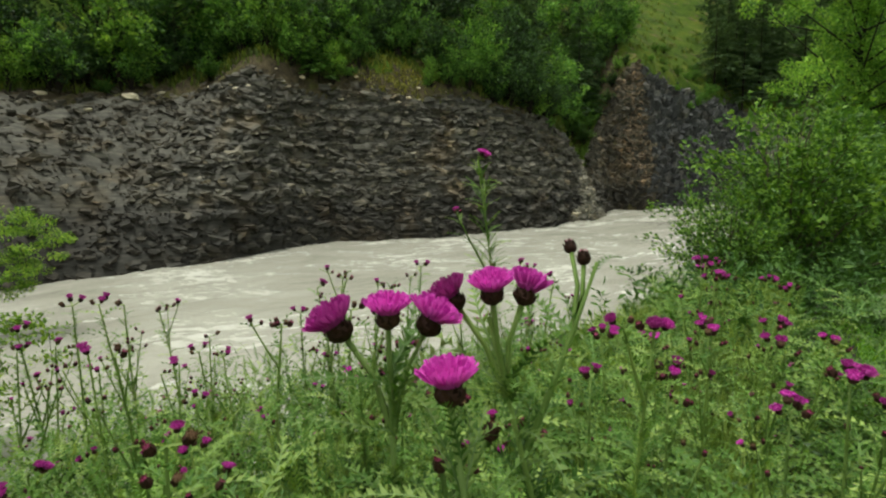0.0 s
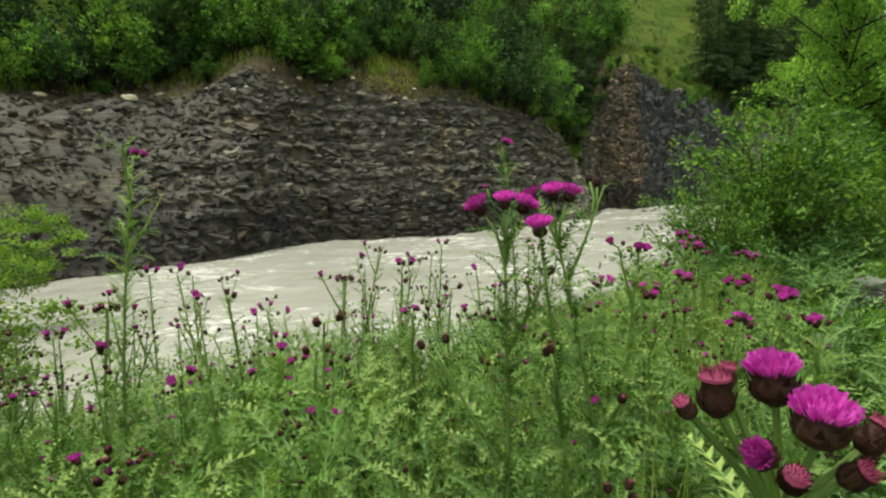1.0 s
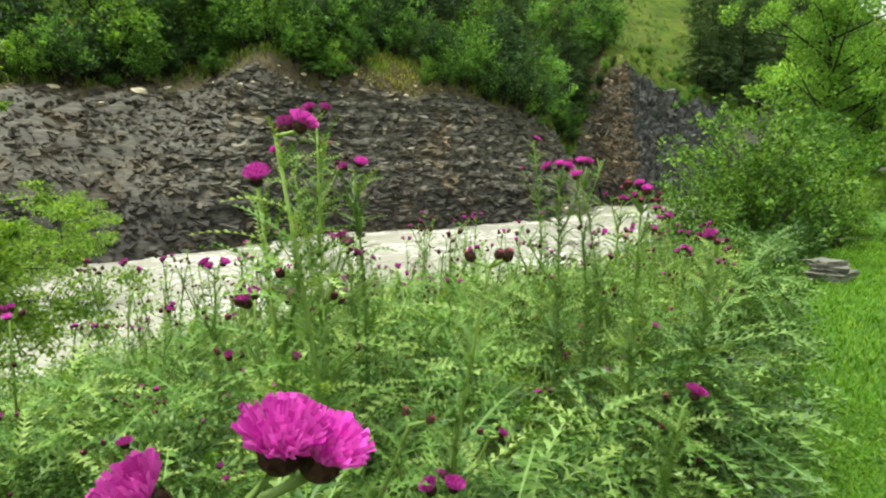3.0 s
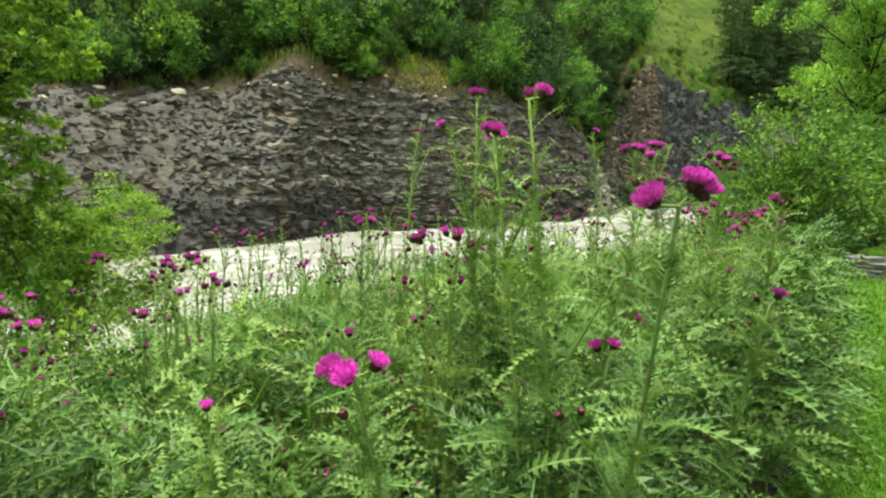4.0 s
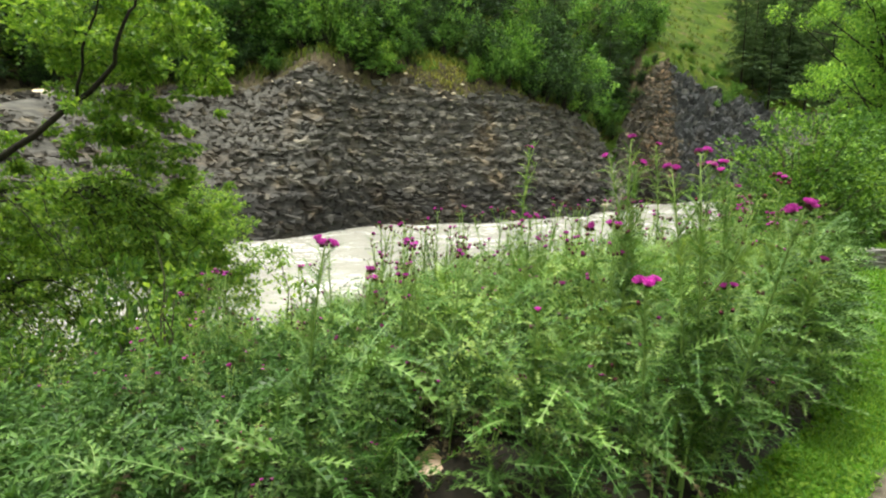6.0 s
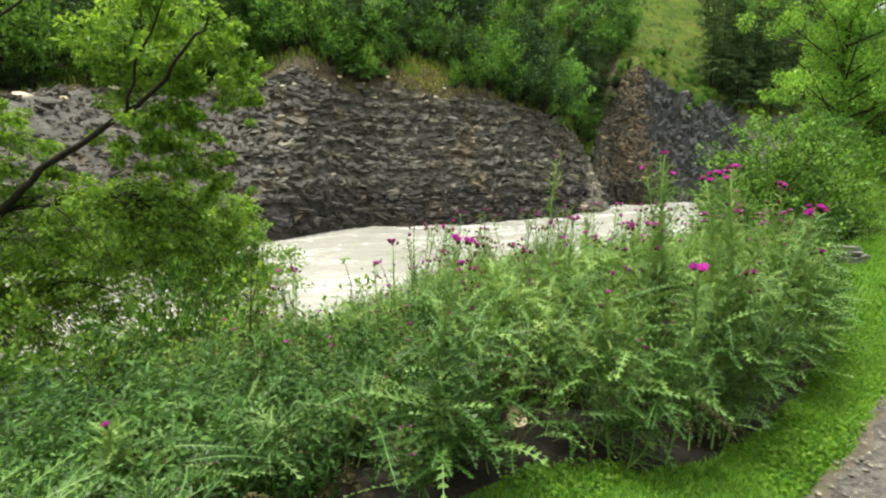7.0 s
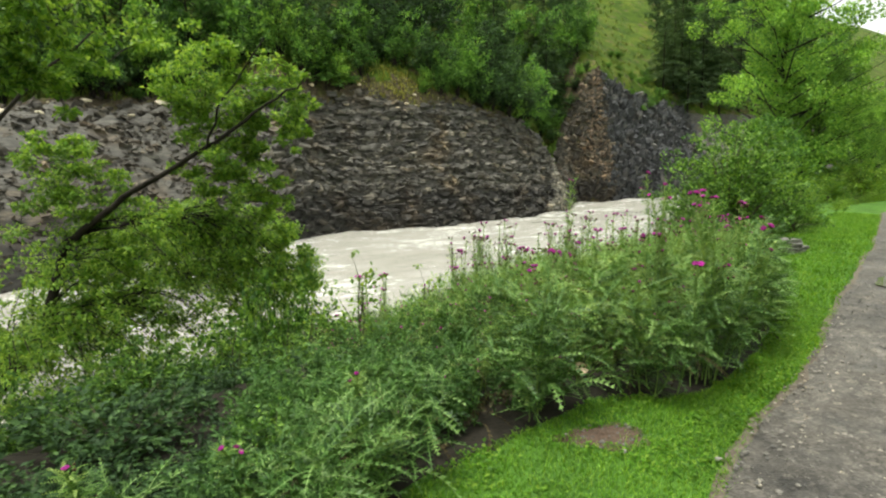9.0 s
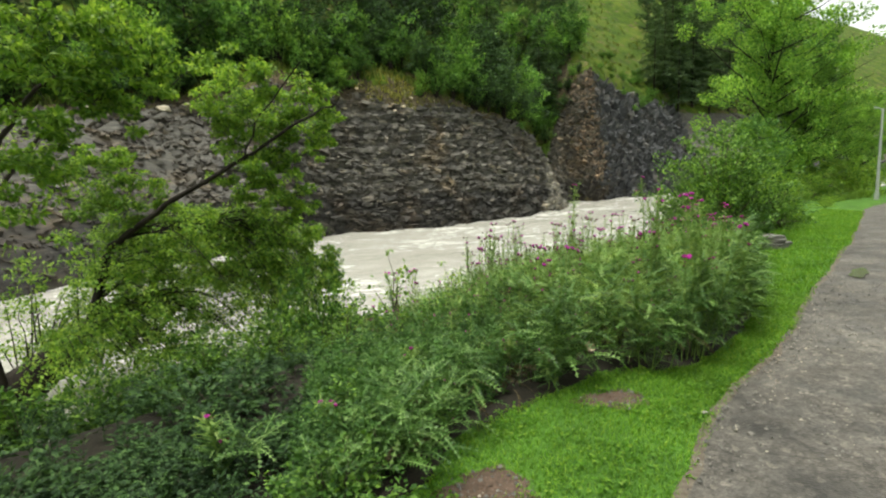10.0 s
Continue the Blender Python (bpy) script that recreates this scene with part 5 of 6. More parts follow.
def thistle(seed, top, heads=3, leaves=34, leaf_len=0.24, branches=4, open_share=0.5, loose=False, head_size=1.0, bare=0.0, simple=True, wings=9, side_open=None, slim=False, fan=()):
    """One plant; top is where its highest cluster sits, from its base."""
    rng = np.random.default_rng(seed)
    base = new("thistle")
    top = np.asarray(top, float)
    H = top[2]
    t = np.linspace(0, 1, 9)
    bow = rng.normal(0, 0.03, 2) * H
    path = np.stack([top[0] * t ** 1.3 + bow[0] * np.sin(np.pi * t), top[1] * t ** 1.3 + bow[1] * np.sin(np.pi * t), H * t], 1)
    stem, green = Soup(), Soup()
    stem.add(*tube(path, (0.0058 if simple else 0.0048) * (1.2 - 0.75 * t), 6 if not simple else 5))

    def at(u):
        return np.array([np.interp(u, t, path[:, k]) for k in range(3)])

    def cluster(p, d, n, scale=1.0, share=open_share):
        for k in range(n):
            off = sphere_dirs(rng, 1)[0] * [1, 1, 0.35]
            if fan and scale == 1.0:
                off = np.array(fan[k])
            dd = d * 1.2 + off * (0.0 if n == 1 else 1.0) + [0, 0, 0.3]
            dd /= np.linalg.norm(dd)
            hp = p + off * (0.0 if n == 1 else 0.03) * head_size + dd * 0.006
            stem.add(*tube([p - d * (0.07 if fan else 0.03), p - d * (0.025 if fan else 0.0) + off * (0.012 if fan else 0.0), hp + dd * 0.002], [0.0028, 0.0022, 0.0022], 4))
            kind = "open" if rng.random() < share else ("bud" if rng.random() < 0.85 or not simple else "dry")
            head(base, hp, dd, kind, scale * head_size * rng.uniform(0.85, 1.12), rng, simple)

    tip_d = path[-1] - path[-2]
    cluster(path[-1], tip_d / np.linalg.norm(tip_d), heads)
    for k in range(branches):
        u = rng.uniform(0.5, 0.92)
        p0 = at(u)
        ang = rng.uniform(0, 6.28)
        ln = H * rng.uniform(0.12, 0.3) * (1.25 - u * 0.6) * (1.0 if simple else 0.65)
        out = 0.36 if slim else 0.6
        d = np.array([np.cos(ang) * out, np.sin(ang) * out, 0.88])
        s = np.linspace(0, 1, 5)[:, None]
        br = p0 + d * ln * s + np.array([0, 0, 0.15 * ln]) * s ** 2
        stem.add(*tube(br, 0.0038 * (1.1 - 0.6 * s[:, 0]), 4))
        e = br[-1] - br[-2]
        cluster(br[-1], e / np.linalg.norm(e), int(rng.choice([1, 2, 2, 3])), 0.72, open_share if side_open is None else side_open)
        for q in range(3 if simple else 8):
            w = rng.uniform(0.05, 0.95)
            put_leaf(green, rng, br[0] + (br[-1] - br[0]) * w, rng.uniform(0, 6.28), rng.uniform(0.2, 1.0), H * rng.uniform(0.03, 0.07), True, not simple)
    # spiny leaves: long below, short above
    for k in range(leaves):
        u = bare + (0.97 - bare) * ((k + rng.random()) / leaves) ** 0.85
        size = leaf_len * (1.12 - 0.72 * u) * rng.uniform(0.75, 1.2)
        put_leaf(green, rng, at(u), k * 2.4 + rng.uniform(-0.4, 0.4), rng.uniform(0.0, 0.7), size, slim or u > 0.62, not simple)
    # wings down the stem
    for k in range(wings):
        put_leaf(green, rng, at(rng.uniform(0.1, 0.98)), rng.uniform(0, 6.28), rng.uniform(0.3, 1.1), rng.uniform(0.02, 0.045) * (1 if simple else 2.2), True, not simple)
    part("stem", stem.mesh("stem", M_STEM, True), base)
    if loose:
        for k in range(16):
            u = 0.1 + 0.5 * rng.random()
            me = LOOSE[rng.integers(len(LOOSE))]
            ob = part("leaf", me, base)
            sz_ = leaf_len * rng.uniform(0.8, 1.2)
            ob.matrix_basis = Matrix.Translation(at(u)) @ Matrix(leaf_turn(rng.uniform(0, 6.28), rng.uniform(0.1, 0.7), rng.normal(0, 0.3)).tolist()).to_4x4() @ Matrix.Diagonal((sz_, sz_, sz_, 1))
    part("foliage", green.mesh("foliage", [M_THISTLE, M_RIB, M_PALE_LEAF]), base)
    return base


LOOSE = [fast_mesh("leaf", v, f, [M_THISTLE, M_RIB], i) for v, f, i in LEAVES]
TALL_LABEL = "tall spiny green thistle with magenta flower heads"
# plants whose flower clusters stand out: place of the top cluster, number of heads
STARS = [(0.615, 0.641, 1.262, 3), (0.695, 0.666, 1.275, 3), (0.657, 0.585, 1.23, 1), (-0.015, -0.93, 1.11, 3), (0.155, -0.5, 1.124, 4), (-0.075, -0.54, 1.27, 3), (-0.117, -0.443, 1.218, 2), (-0.231, 1.325, 1.4, 4), (1.024, 1.041, 1.149, 4), (0.816, 0.071, 1.079, 4), (1.278, 0.77, 1.02, 2), (0.472, -0.392, 0.89, 2), (-0.05, 0.06, 1.09, 2), (0.862, 1.847, 1.463, 3), (0.094, 1.483, 0.81, 2)]
STARS += [(0.506, 1.671, 0.87, 3), (-1.228, -0.79, 1.0, 3), (-0.34, -0.78, 0.89, 3), (-0.595, -0.584, 0.76, 1), (0.113, -0.456, 0.807, 2), (-0.41, -0.201, 0.77, 1), (-2.309, 1.316, 0.55, 2), (-0.426, 0.354, 1.0, 3), (-0.097, -0.031, 1.35, 2), (-0.16, 0.03, 1.28, 2), (-0.03, 0.05, 1.25, 2), (-2.86, -1.5, 0.38, 1), (-3.39, -1.55, 0.38, 1), (-2.34, -0.98, 0.45, 1)]
FANS = {0: ((-1.0, 0.0, 0.0), (0.0, -0.1, 0.25), (0.85, 0.15, 0.0)), 1: ((-0.7, 0.2, 0.0), (0.1, -0.2, 0.2), (0.9, 0.1, 0.1))}
for k, (x, y, z, hn) in enumerate(STARS):
    vy = float(interp(x, VERGE))
    by = max(y + trng.uniform(0.0, 0.12), vy + 0.1 + 0.1 * trng.random())
    bx = x + trng.uniform(-0.1, 0.1)
    bz = stand_on(near_z, bx, by, 0.02)
    ob = thistle(200 + k + (k > 2), (x - bx, y - by, z - 0.022 - bz), hn, 62, 0.17, 2, {4: 0.0}.get(k, 0.95 if hn != 4 else 0.4), k % 3 == 0, 0.6 if k == 4 else 0.92 if k < 3 else 0.78 if k in (3, 17) else 0.62, 0.2, False, 120, 0.12, False, FANS.get(k, ()))
    ob.matrix_basis = Matrix.Translation((bx, by, bz))
    tagged(ob, TALL_LABEL, "thistle", "thistles on the verge")

# one plant carries a crowd of heads and pink-tipped buds close together
crng = np.random.default_rng(202)
bx, by = 0.66, 0.14
bz = stand_on(near_z, bx, by, 0.02)
FORK = np.array([0.618 - bx, 0.056 - by, 1.152 - bz])
crowded = thistle(203, FORK, 0, 62, 0.17, 2, 0.1, False, 0.6, 0.2, False, 120, 0.12)
crowded.matrix_basis = Matrix.Translation((bx, by, bz))
tagged(crowded, "tall thistle with two open magenta heads among pink-tipped buds", "thistle", "thistles on the verge")
for x, y, z, kind, s, turn in ((0.624, 0.046, 1.174, "open", 0.95, (0.02, -0.1, 1.0)), (0.617, 0.062, 1.186, "open", 0.9, (-0.1, 0.1, 1.0)), (0.581, 0.05, 1.188, "bud", 0.72, (-0.1, 0, 1.0)),
                               (0.573, 0.055, 1.186, "bud", 0.4, (-0.6, -0.1, 0.8)), (0.591, 0.06, 1.196, "bud", 0.4, (0.1, 0, 1.0)), (0.6, 0.044, 1.172, "open", 0.55, (-0.75, -0.5, 0.45)),
                               (0.611, 0.044, 1.158, "bud", 0.55, (-0.3, -0.6, 0.7)), (0.634, 0.044, 1.158, "bud", 0.55, (0.35, -0.6, 0.7)), (0.648, 0.05, 1.168, "bud", 0.62, (0.6, -0.1, 0.8)), (0.655, 0.058, 1.157, "bud", 0.5, (0.7, 0.1, 0.6))):
    p = np.array([x - bx, y - by, z - bz])
    hd = head(crowded, p, turn, kind, s, crng)
    tuft = hd.children[0]
    if kind == "open":
        tuft.matrix_basis = Matrix.Diagonal((0.58, 0.58, 0.78, 1))
    else:
        tuft.matrix_basis = Matrix.Diagonal((1.5, 1.5, 1.2, 1))
    part("stalk", fast_mesh("stalk", *tube([FORK - [0, 0, 0.02], (FORK + p) / 2 + [0, 0, -0.008], p + np.array(turn) * 0.003], [0.0022, 0.0017, 0.0017], 5), M_STEM), crowded)

KINDS = [thistle(300 + k, (trng.normal(0, 0.06), trng.normal(0, 0.06), 1.0), int(trng.choice([1, 2, 3])), 46, 0.24, nb, op * 0.3, False, 0.8, 0.24) for k, (nb, op) in
         enumerate(((4, 0.3), (3, 0.2), (5, 0.3), (2, 0.5), (4, 0.15), (3, 0.3), (5, 0.1), (4, 0.3)))]
SLIM = [thistle(330 + k, (trng.normal(0, 0.05), trng.normal(0, 0.05), 1.0), int(trng.choice([2, 3])), 44, 0.15, nb, op * 0.9, False, 0.88, 0.0, True, 34, None, True) for k, (nb, op) in enumerate(((2, 0.25), (3, 0.12), (2, 0.3), (3, 0.18)))]
ready = set()
# the camera's route: plants close to it are kept low to clear the view
CAMERA_ROUTE = [(0.62, 0.25), (0.54, 0.1), (0.45, -0.15), (0.35, -0.43), (0.26, -0.67), (0.1, -0.98), (-0.09, -1.25), (-0.48, -1.63), (-0.81, -2.02), (-1.12, -2.32), (-1.46, -2.61), (-2.11, -3.28), (-2.68, -4.12)]


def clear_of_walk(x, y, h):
    """How tall a plant may stand here: capped near the camera's route."""
    for (x0, y0), (x1, y1) in zip(CAMERA_ROUTE, CAMERA_ROUTE[1:]):
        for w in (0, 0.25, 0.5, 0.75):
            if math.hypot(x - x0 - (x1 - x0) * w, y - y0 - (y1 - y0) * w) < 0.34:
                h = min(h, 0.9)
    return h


def sow(kind, x, y, h, lean=0.08, label=TALL_LABEL, unit=1.0):
    z = stand_on(near_z, x, y, 0.02)
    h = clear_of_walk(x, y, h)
    s = h / unit
    m = Matrix.Translation((x, y, z)) @ Matrix.Rotation(trng.normal(0, lean), 4, "X") @ Matrix.Rotation(trng.normal(0, lean), 4, "Y") @ Matrix.Rotation(trng.uniform(0, 6.28), 4, "Z") @ Matrix.Diagonal((0.5 + 0.5 * s, 0.5 + 0.5 * s, s, 1))
    if id(kind) in ready:
        ob = copy_thing(kind, m)
    else:
        ob = kind
        ob.matrix_basis = m
        ready.add(id(kind))
    return tagged(ob, label, "thistle", "thistles on the verge")


BED_MATS = [M_STEM, M_THISTLE, M_RIB, M_PALE_LEAF, M_BRACT, M_FLORET, M_BUD_TIP, M_SPENT]
deep_bed, shapes = Soup(), {}


def shape_of(kind):
    """All triangles of a plant, with the index of each one's material."""
    if kind.name not in shapes:
        out = Soup()
        for ob in kind.children_recursive:
            me = ob.data
            m = np.array(ob.matrix_basis if ob.parent == kind else ob.parent.matrix_basis @ ob.matrix_basis)
            v = np.empty(len(me.vertices) * 3, np.float32)
            me.vertices.foreach_get("co", v)
            f = np.empty(len(me.polygons) * 3, np.int32)
            me.polygons.foreach_get("vertices", f)
            i = np.empty(len(me.polygons), np.int32)
            me.polygons.foreach_get("material_index", i)
            local = np.array([BED_MATS.index(mt) for mt in me.materials])
            out.add(v.reshape(-1, 3) @ m[:3, :3].T + m[:3, 3], f, local[i])
        shapes[kind.name] = np.concatenate(out.v), np.concatenate(out.f), np.concatenate(out.i)
    return shapes[kind.name]


def sow_deep(kind, x, y, h):
    """A plant deep in the bed, past those that one could count."""
    v, f, i = shape_of(kind)
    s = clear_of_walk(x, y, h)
    m = np.array(Matrix.Rotation(trng.normal(0, 0.07), 3, "X") @ Matrix.Rotation(trng.normal(0, 0.07), 3, "Y") @ Matrix.Rotation(trng.uniform(0, 6.28), 3, "Z") @ Matrix.Diagonal((0.5 + 0.5 * s, 0.5 + 0.5 * s, s)))
    deep_bed.add(v @ m.T + [x, y, stand_on(near_z, x, y, 0.02)], f, i)


HOLLOWS = [(-0.88, -0.22, 0.16), (-1.5, -0.72, 0.13), (-1.8, -0.98, 0.27), (-0.28, -0.46, 0.12), (0.55, -0.15, 0.12)]


def in_hollow(x, y):
    return any(math.hypot(x - hx, (y - hy) * 0.8) < hr for hx, hy, hr in HOLLOWS)


def verge_depth(x, y):
    """Rough distance from the front of the thistle bed towards the river."""
    return (y - float(interp(x, VERGE))) * (0.62 if x > 0.9 else 0.9)


count = 0
while count < 74:
    x, y = trng.uniform(-1.4, 1.6), trng.uniform(0.2, 3.6)
    d = verge_depth(x, y)
    if not 1.2 < d < 3.0:
        continue
    sow_deep(SLIM[trng.integers(4)], x, y, float(interp(x, [(-1.9, 0.62), (-1.0, 0.8), (0.3, 0.92), (1.6, 0.9)])) * trng.uniform(0.8, 1.12) - stand_on(near_z, x, y, 0))
    count += 1
count = 0
while count < 125:
    x, y = trng.uniform(-2.8, 3.6), trng.uniform(-1.9, 5.2)
    d = verge_depth(x, y)
    if in_hollow(x, y) or not 0.12 < d < 3.0 or y > float(interp(x, NEAR_SHORE)) - 0.5:
        continue
    if trng.random() > (1.0 if d < 1.4 else 0.55):
        continue
    hgt = float(interp(x, [(-3.4, 0.4), (-2.4, 0.46), (-1.4, 0.64), (-0.6, 0.72), (0.2, 0.8), (1.2, 0.82), (3.6, 0.72)])) * trng.uniform(0.78, 1.08)
    hgt *= 1 - (0.28 if x > 0 else 0.1) * min(max(d - 0.3, 0), 1)
    if x < -1.2 and d > 0.9:
        hgt = 0.3
    if d > 1.2:
        sow(SLIM[trng.integers(4)], x, y, hgt * trng.uniform(0.95, 1.15), 0.08, "slender thistle with small dark buds and a few open heads")
    else:
        sow(KINDS[trng.integers(8)], x, y, hgt)
    count += 1
for k in range(48):
    x, y = trng.uniform(-1.5, 0.3), trng.uniform(1.3, 3.5)
    z = stand_on(near_z, x, y, 0)
    sow_deep(SLIM[trng.integers(4)], x, y, max(0.25, 0.86 + 0.26 * x - 0.2 * (y - 1) - z) * trng.uniform(0.75, 1.05))
for k in range(40):
    x = trng.uniform(-1.1, 3.0)
    y = float(interp(x, VERGE)) + trng.uniform(0.35, 1.5)
    sow(SLIM[trng.integers(4)], x, y, float(interp(x, [(-1.1, 0.76), (0.2, 0.94), (1.0, 0.92), (3.0, 0.84)])) * trng.uniform(0.85, 1.08), 0.06, "slender thistle with small dark buds and a few open heads")
for k in range(52):
    x = trng.uniform(-1.9, 3.6)
    y = float(interp(x, VERGE)) + trng.uniform(0.06, 0.24)
    if in_hollow(x, y):
        continue
    sow(KINDS[trng.integers(8)], x, y, float(interp(x, [(-1.6, 0.6), (-0.6, 0.70), (0.2, 0.78), (1.0, 0.8), (3.6, 0.74)])) * trng.uniform(0.75, 1.0), 0.16)
for k in range(30):
    x = trng.uniform(-2.7, -1.0)
    y = trng.uniform(-0.1, 0.9)
    sow(SLIM[trng.integers(4)], x, y, (float(interp(x, [(-2.7, 0.62), (-1.8, 0.74), (-1.0, 0.84)])) - stand_on(near_z, x, y, 0)) * trng.uniform(0.75, 1.08), 0.06, "slender thistle with small dark buds and a few open heads")
rim = np.random.default_rng(77)
RIM = [thistle(351 + k, (0.03 * k, -0.02 * k, 1.0), n, 46, 0.13, 3, 0.5, False, 0.88, 0.05, True, 40, 0.3, True) for k, n in enumerate((4, 3, 5))]
for k in range(44):
    x = rim.uniform(-1.3, 2.4)
    y = float(interp(x, VERGE)) + rim.uniform(0.5, 1.5)
    if math.hypot(x - 0.6, y - 0.3) > 0.8:
        sow(RIM[k % 3], x, y, float(interp(x, [(-0.9, 0.84), (0.2, 1.0), (1.0, 0.96), (2.2, 0.94)])) * rim.uniform(0.96, 1.12), 0.06, "slender spiny thistle with clusters of pink heads and buds")
for k in range(6):
    x, y = rim.uniform(-2.3, -0.9), rim.uniform(0.2, 0.9)
    sow(RIM[k % 3], x, y, (float(interp(x, [(-2.3, 0.62), (-1.6, 0.74), (-0.9, 0.84)])) - stand_on(near_z, x, y, 0)) * rim.uniform(0.9, 1.1), 0.06, "slender spiny thistle with clusters of pink heads and buds")
for k in range(34):
    x, y = trng.uniform(-1.8, -0.4), trng.uniform(-0.1, 0.9)
    sow(KINDS[trng.integers(8)], x, y, trng.uniform(0.58, 0.74), 0.1)
for k in range(16):
    x, y = trng.uniform(-2.5, -1.6), trng.uniform(0.0, 0.9)
    sow(KINDS[trng.integers(8)], x, y, 0.42 * trng.uniform(0.8, 1.15) - stand_on(near_z, x, y, 0), 0.1)
for k in range(22):
    x = trng.uniform(-2.5, -1.5)
    y = float(interp(x, VERGE)) + trng.uniform(0.1, 0.8)
    if in_hollow(x, y):
        continue
    sow(KINDS[trng.integers(8)], x, y, float(interp(x, [(-2.9, 0.36), (-2.3, 0.44), (-1.5, 0.6)])) * trng.uniform(0.75, 1.1), 0.14)
tagged(new("slender_thistles", deep_bed.mesh("slender_thistles", BED_MATS)), "slender thistles with small dark buds behind the bed", "thistle", "", "stuff")
# the dense spiny leaves low in the bed: too many to pick apart
LOW = [spiny_leaf(trng, 1.0, w, 8, d) for w, d in ((0.13, 0.3), (0.15, 0.6), (0.12, 0.75), (0.14, 0.4))]
low_bed = Soup()
count = 0
while count < 265:
    x = trng.uniform(-3.0, 3.4)
    y = float(interp(x, VERGE)) + 0.10 + 1.9 * trng.random() ** 1.3
    d = verge_depth(x, y)
    if in_hollow(x, y) or not 0.12 < d < (1.8 if x > -1.2 else 1.3) or math.sin(x * 5.3 + 1.0) + math.sin(y * 6.1 + x * 2) < -0.7 or (x < -1.1 and trng.random() < 0.55):
        continue
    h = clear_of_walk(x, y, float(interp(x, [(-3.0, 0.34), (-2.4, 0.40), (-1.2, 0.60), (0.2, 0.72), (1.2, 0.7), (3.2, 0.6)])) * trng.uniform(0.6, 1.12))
    if x < -1.2 and d > 0.6:
        h = min(h, 0.26)
    z = stand_on(near_z, x, y, 0)
    lx, ly = trng.normal(0, 0.12, 2)
    foot = 0.2 if trng.random() < 0.15 else 0.58
    for k in range(20):
        u = foot + (1 - foot) * trng.random() ** 0.8
        p = np.array([x + lx * u, y + ly * u, z + h * u])
        v, f, i = LOW[trng.integers(4)]
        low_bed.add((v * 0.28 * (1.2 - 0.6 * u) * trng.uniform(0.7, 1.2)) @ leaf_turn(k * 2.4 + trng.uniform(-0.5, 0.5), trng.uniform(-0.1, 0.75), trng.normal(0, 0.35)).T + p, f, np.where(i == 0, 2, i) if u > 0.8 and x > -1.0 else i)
    count += 1
# leafy growth on the slope behind the bed
for q in range(520):
    x, y = trng.uniform(-2.2, 1.9), trng.uniform(0.6, 3.9)
    if verge_depth(x, y) < 0.9 or y > float(interp(x, NEAR_SHORE)) - 0.2:
        continue
    z = stand_on(near_z, x, y, 0)
    h = 0.7 + 0.2 * min(max(x, -0.7), 0.0) + 0.06 * max(x, 0.0) + 0.3 * min(x + 0.7, 0) - 0.17 * (y - 1) - z + 0.06
    if h < 0.1:
        continue
    h *= trng.uniform(0.7, 1.12)
    for k in range(20):
        u = 0.2 + 0.8 * trng.random() ** 0.6
        p = np.array([x + trng.normal(0, 0.08), y + trng.normal(0, 0.08), z + h * u])
        v, f, i = LEAVES[trng.integers(6)]
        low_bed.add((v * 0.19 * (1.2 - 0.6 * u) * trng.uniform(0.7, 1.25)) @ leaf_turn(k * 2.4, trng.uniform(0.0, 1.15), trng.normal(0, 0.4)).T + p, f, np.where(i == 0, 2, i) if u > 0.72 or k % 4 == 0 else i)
# arching leaves along the front of the bed
for q in range(1500):
    x = trng.uniform(-2.5, 3.3)
    hx = float(interp(x, [(-2.9, 0.32), (-2.4, 0.38), (-1.2, 0.56), (0.2, 0.7), (3.2, 0.74)]))
    up = 0.06 + 0.94 * trng.random() ** 0.72
    y = float(interp(x, VERGE)) + 0.15 - 0.15 * math.sin(math.pi * min(1.0, 0.1 + up)) + 0.1 * trng.random()
    if in_hollow(x, y) or math.sin(x * 9.0) + math.sin(x * 5.2 + up * 4.0) < -0.6:
        continue
    v, f, i = LEAVES[trng.integers(6)]
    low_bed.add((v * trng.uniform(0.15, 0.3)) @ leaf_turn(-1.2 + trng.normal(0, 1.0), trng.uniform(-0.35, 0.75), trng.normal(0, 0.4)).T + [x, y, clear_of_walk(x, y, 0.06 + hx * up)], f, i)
# dark brown leaves added round the stem bases to stand in for shade
withered = Soup()
for q in range(420):
    x = trng.uniform(-2.8, 3.2)
    y = float(interp(x, VERGE)) + 0.1 + 0.7 * trng.random()
    v, f, i = LOW[trng.integers(4)]
    p = np.array([x, y, stand_on(near_z, x, y, 0) + trng.uniform(0.03, 0.26)])
    withered.add((v * 0.2 * trng.uniform(0.7, 1.2)) @ leaf_turn(trng.uniform(0, 6.28), trng.uniform(-0.9, 0.1), trng.normal(0, 0.5)).T + p, f)
M_BASE_SHADE = leafy("shade_brown_leaf", (0.03, 0.025, 0.012), (0.06, 0.048, 0.024), (0.11, 0.085, 0.045), 0.1, 0.8, 2.0)
tagged(new("withered_leaves", withered.mesh("withered_leaves", M_BASE_SHADE)), "dark brown leaves added round the thistle stems in place of shade", "leaves", "", "stuff")
tagged(new("thistle_leaves", low_bed.mesh("thistle_leaves", [M_THISTLE, M_RIB, M_PALE_LEAF])), "dense spiny green thistle leaves low in the bed", "thistle", "", "stuff")


# ---- undergrowth on the bank, grass and small things ----
grng = np.random.default_rng(101)


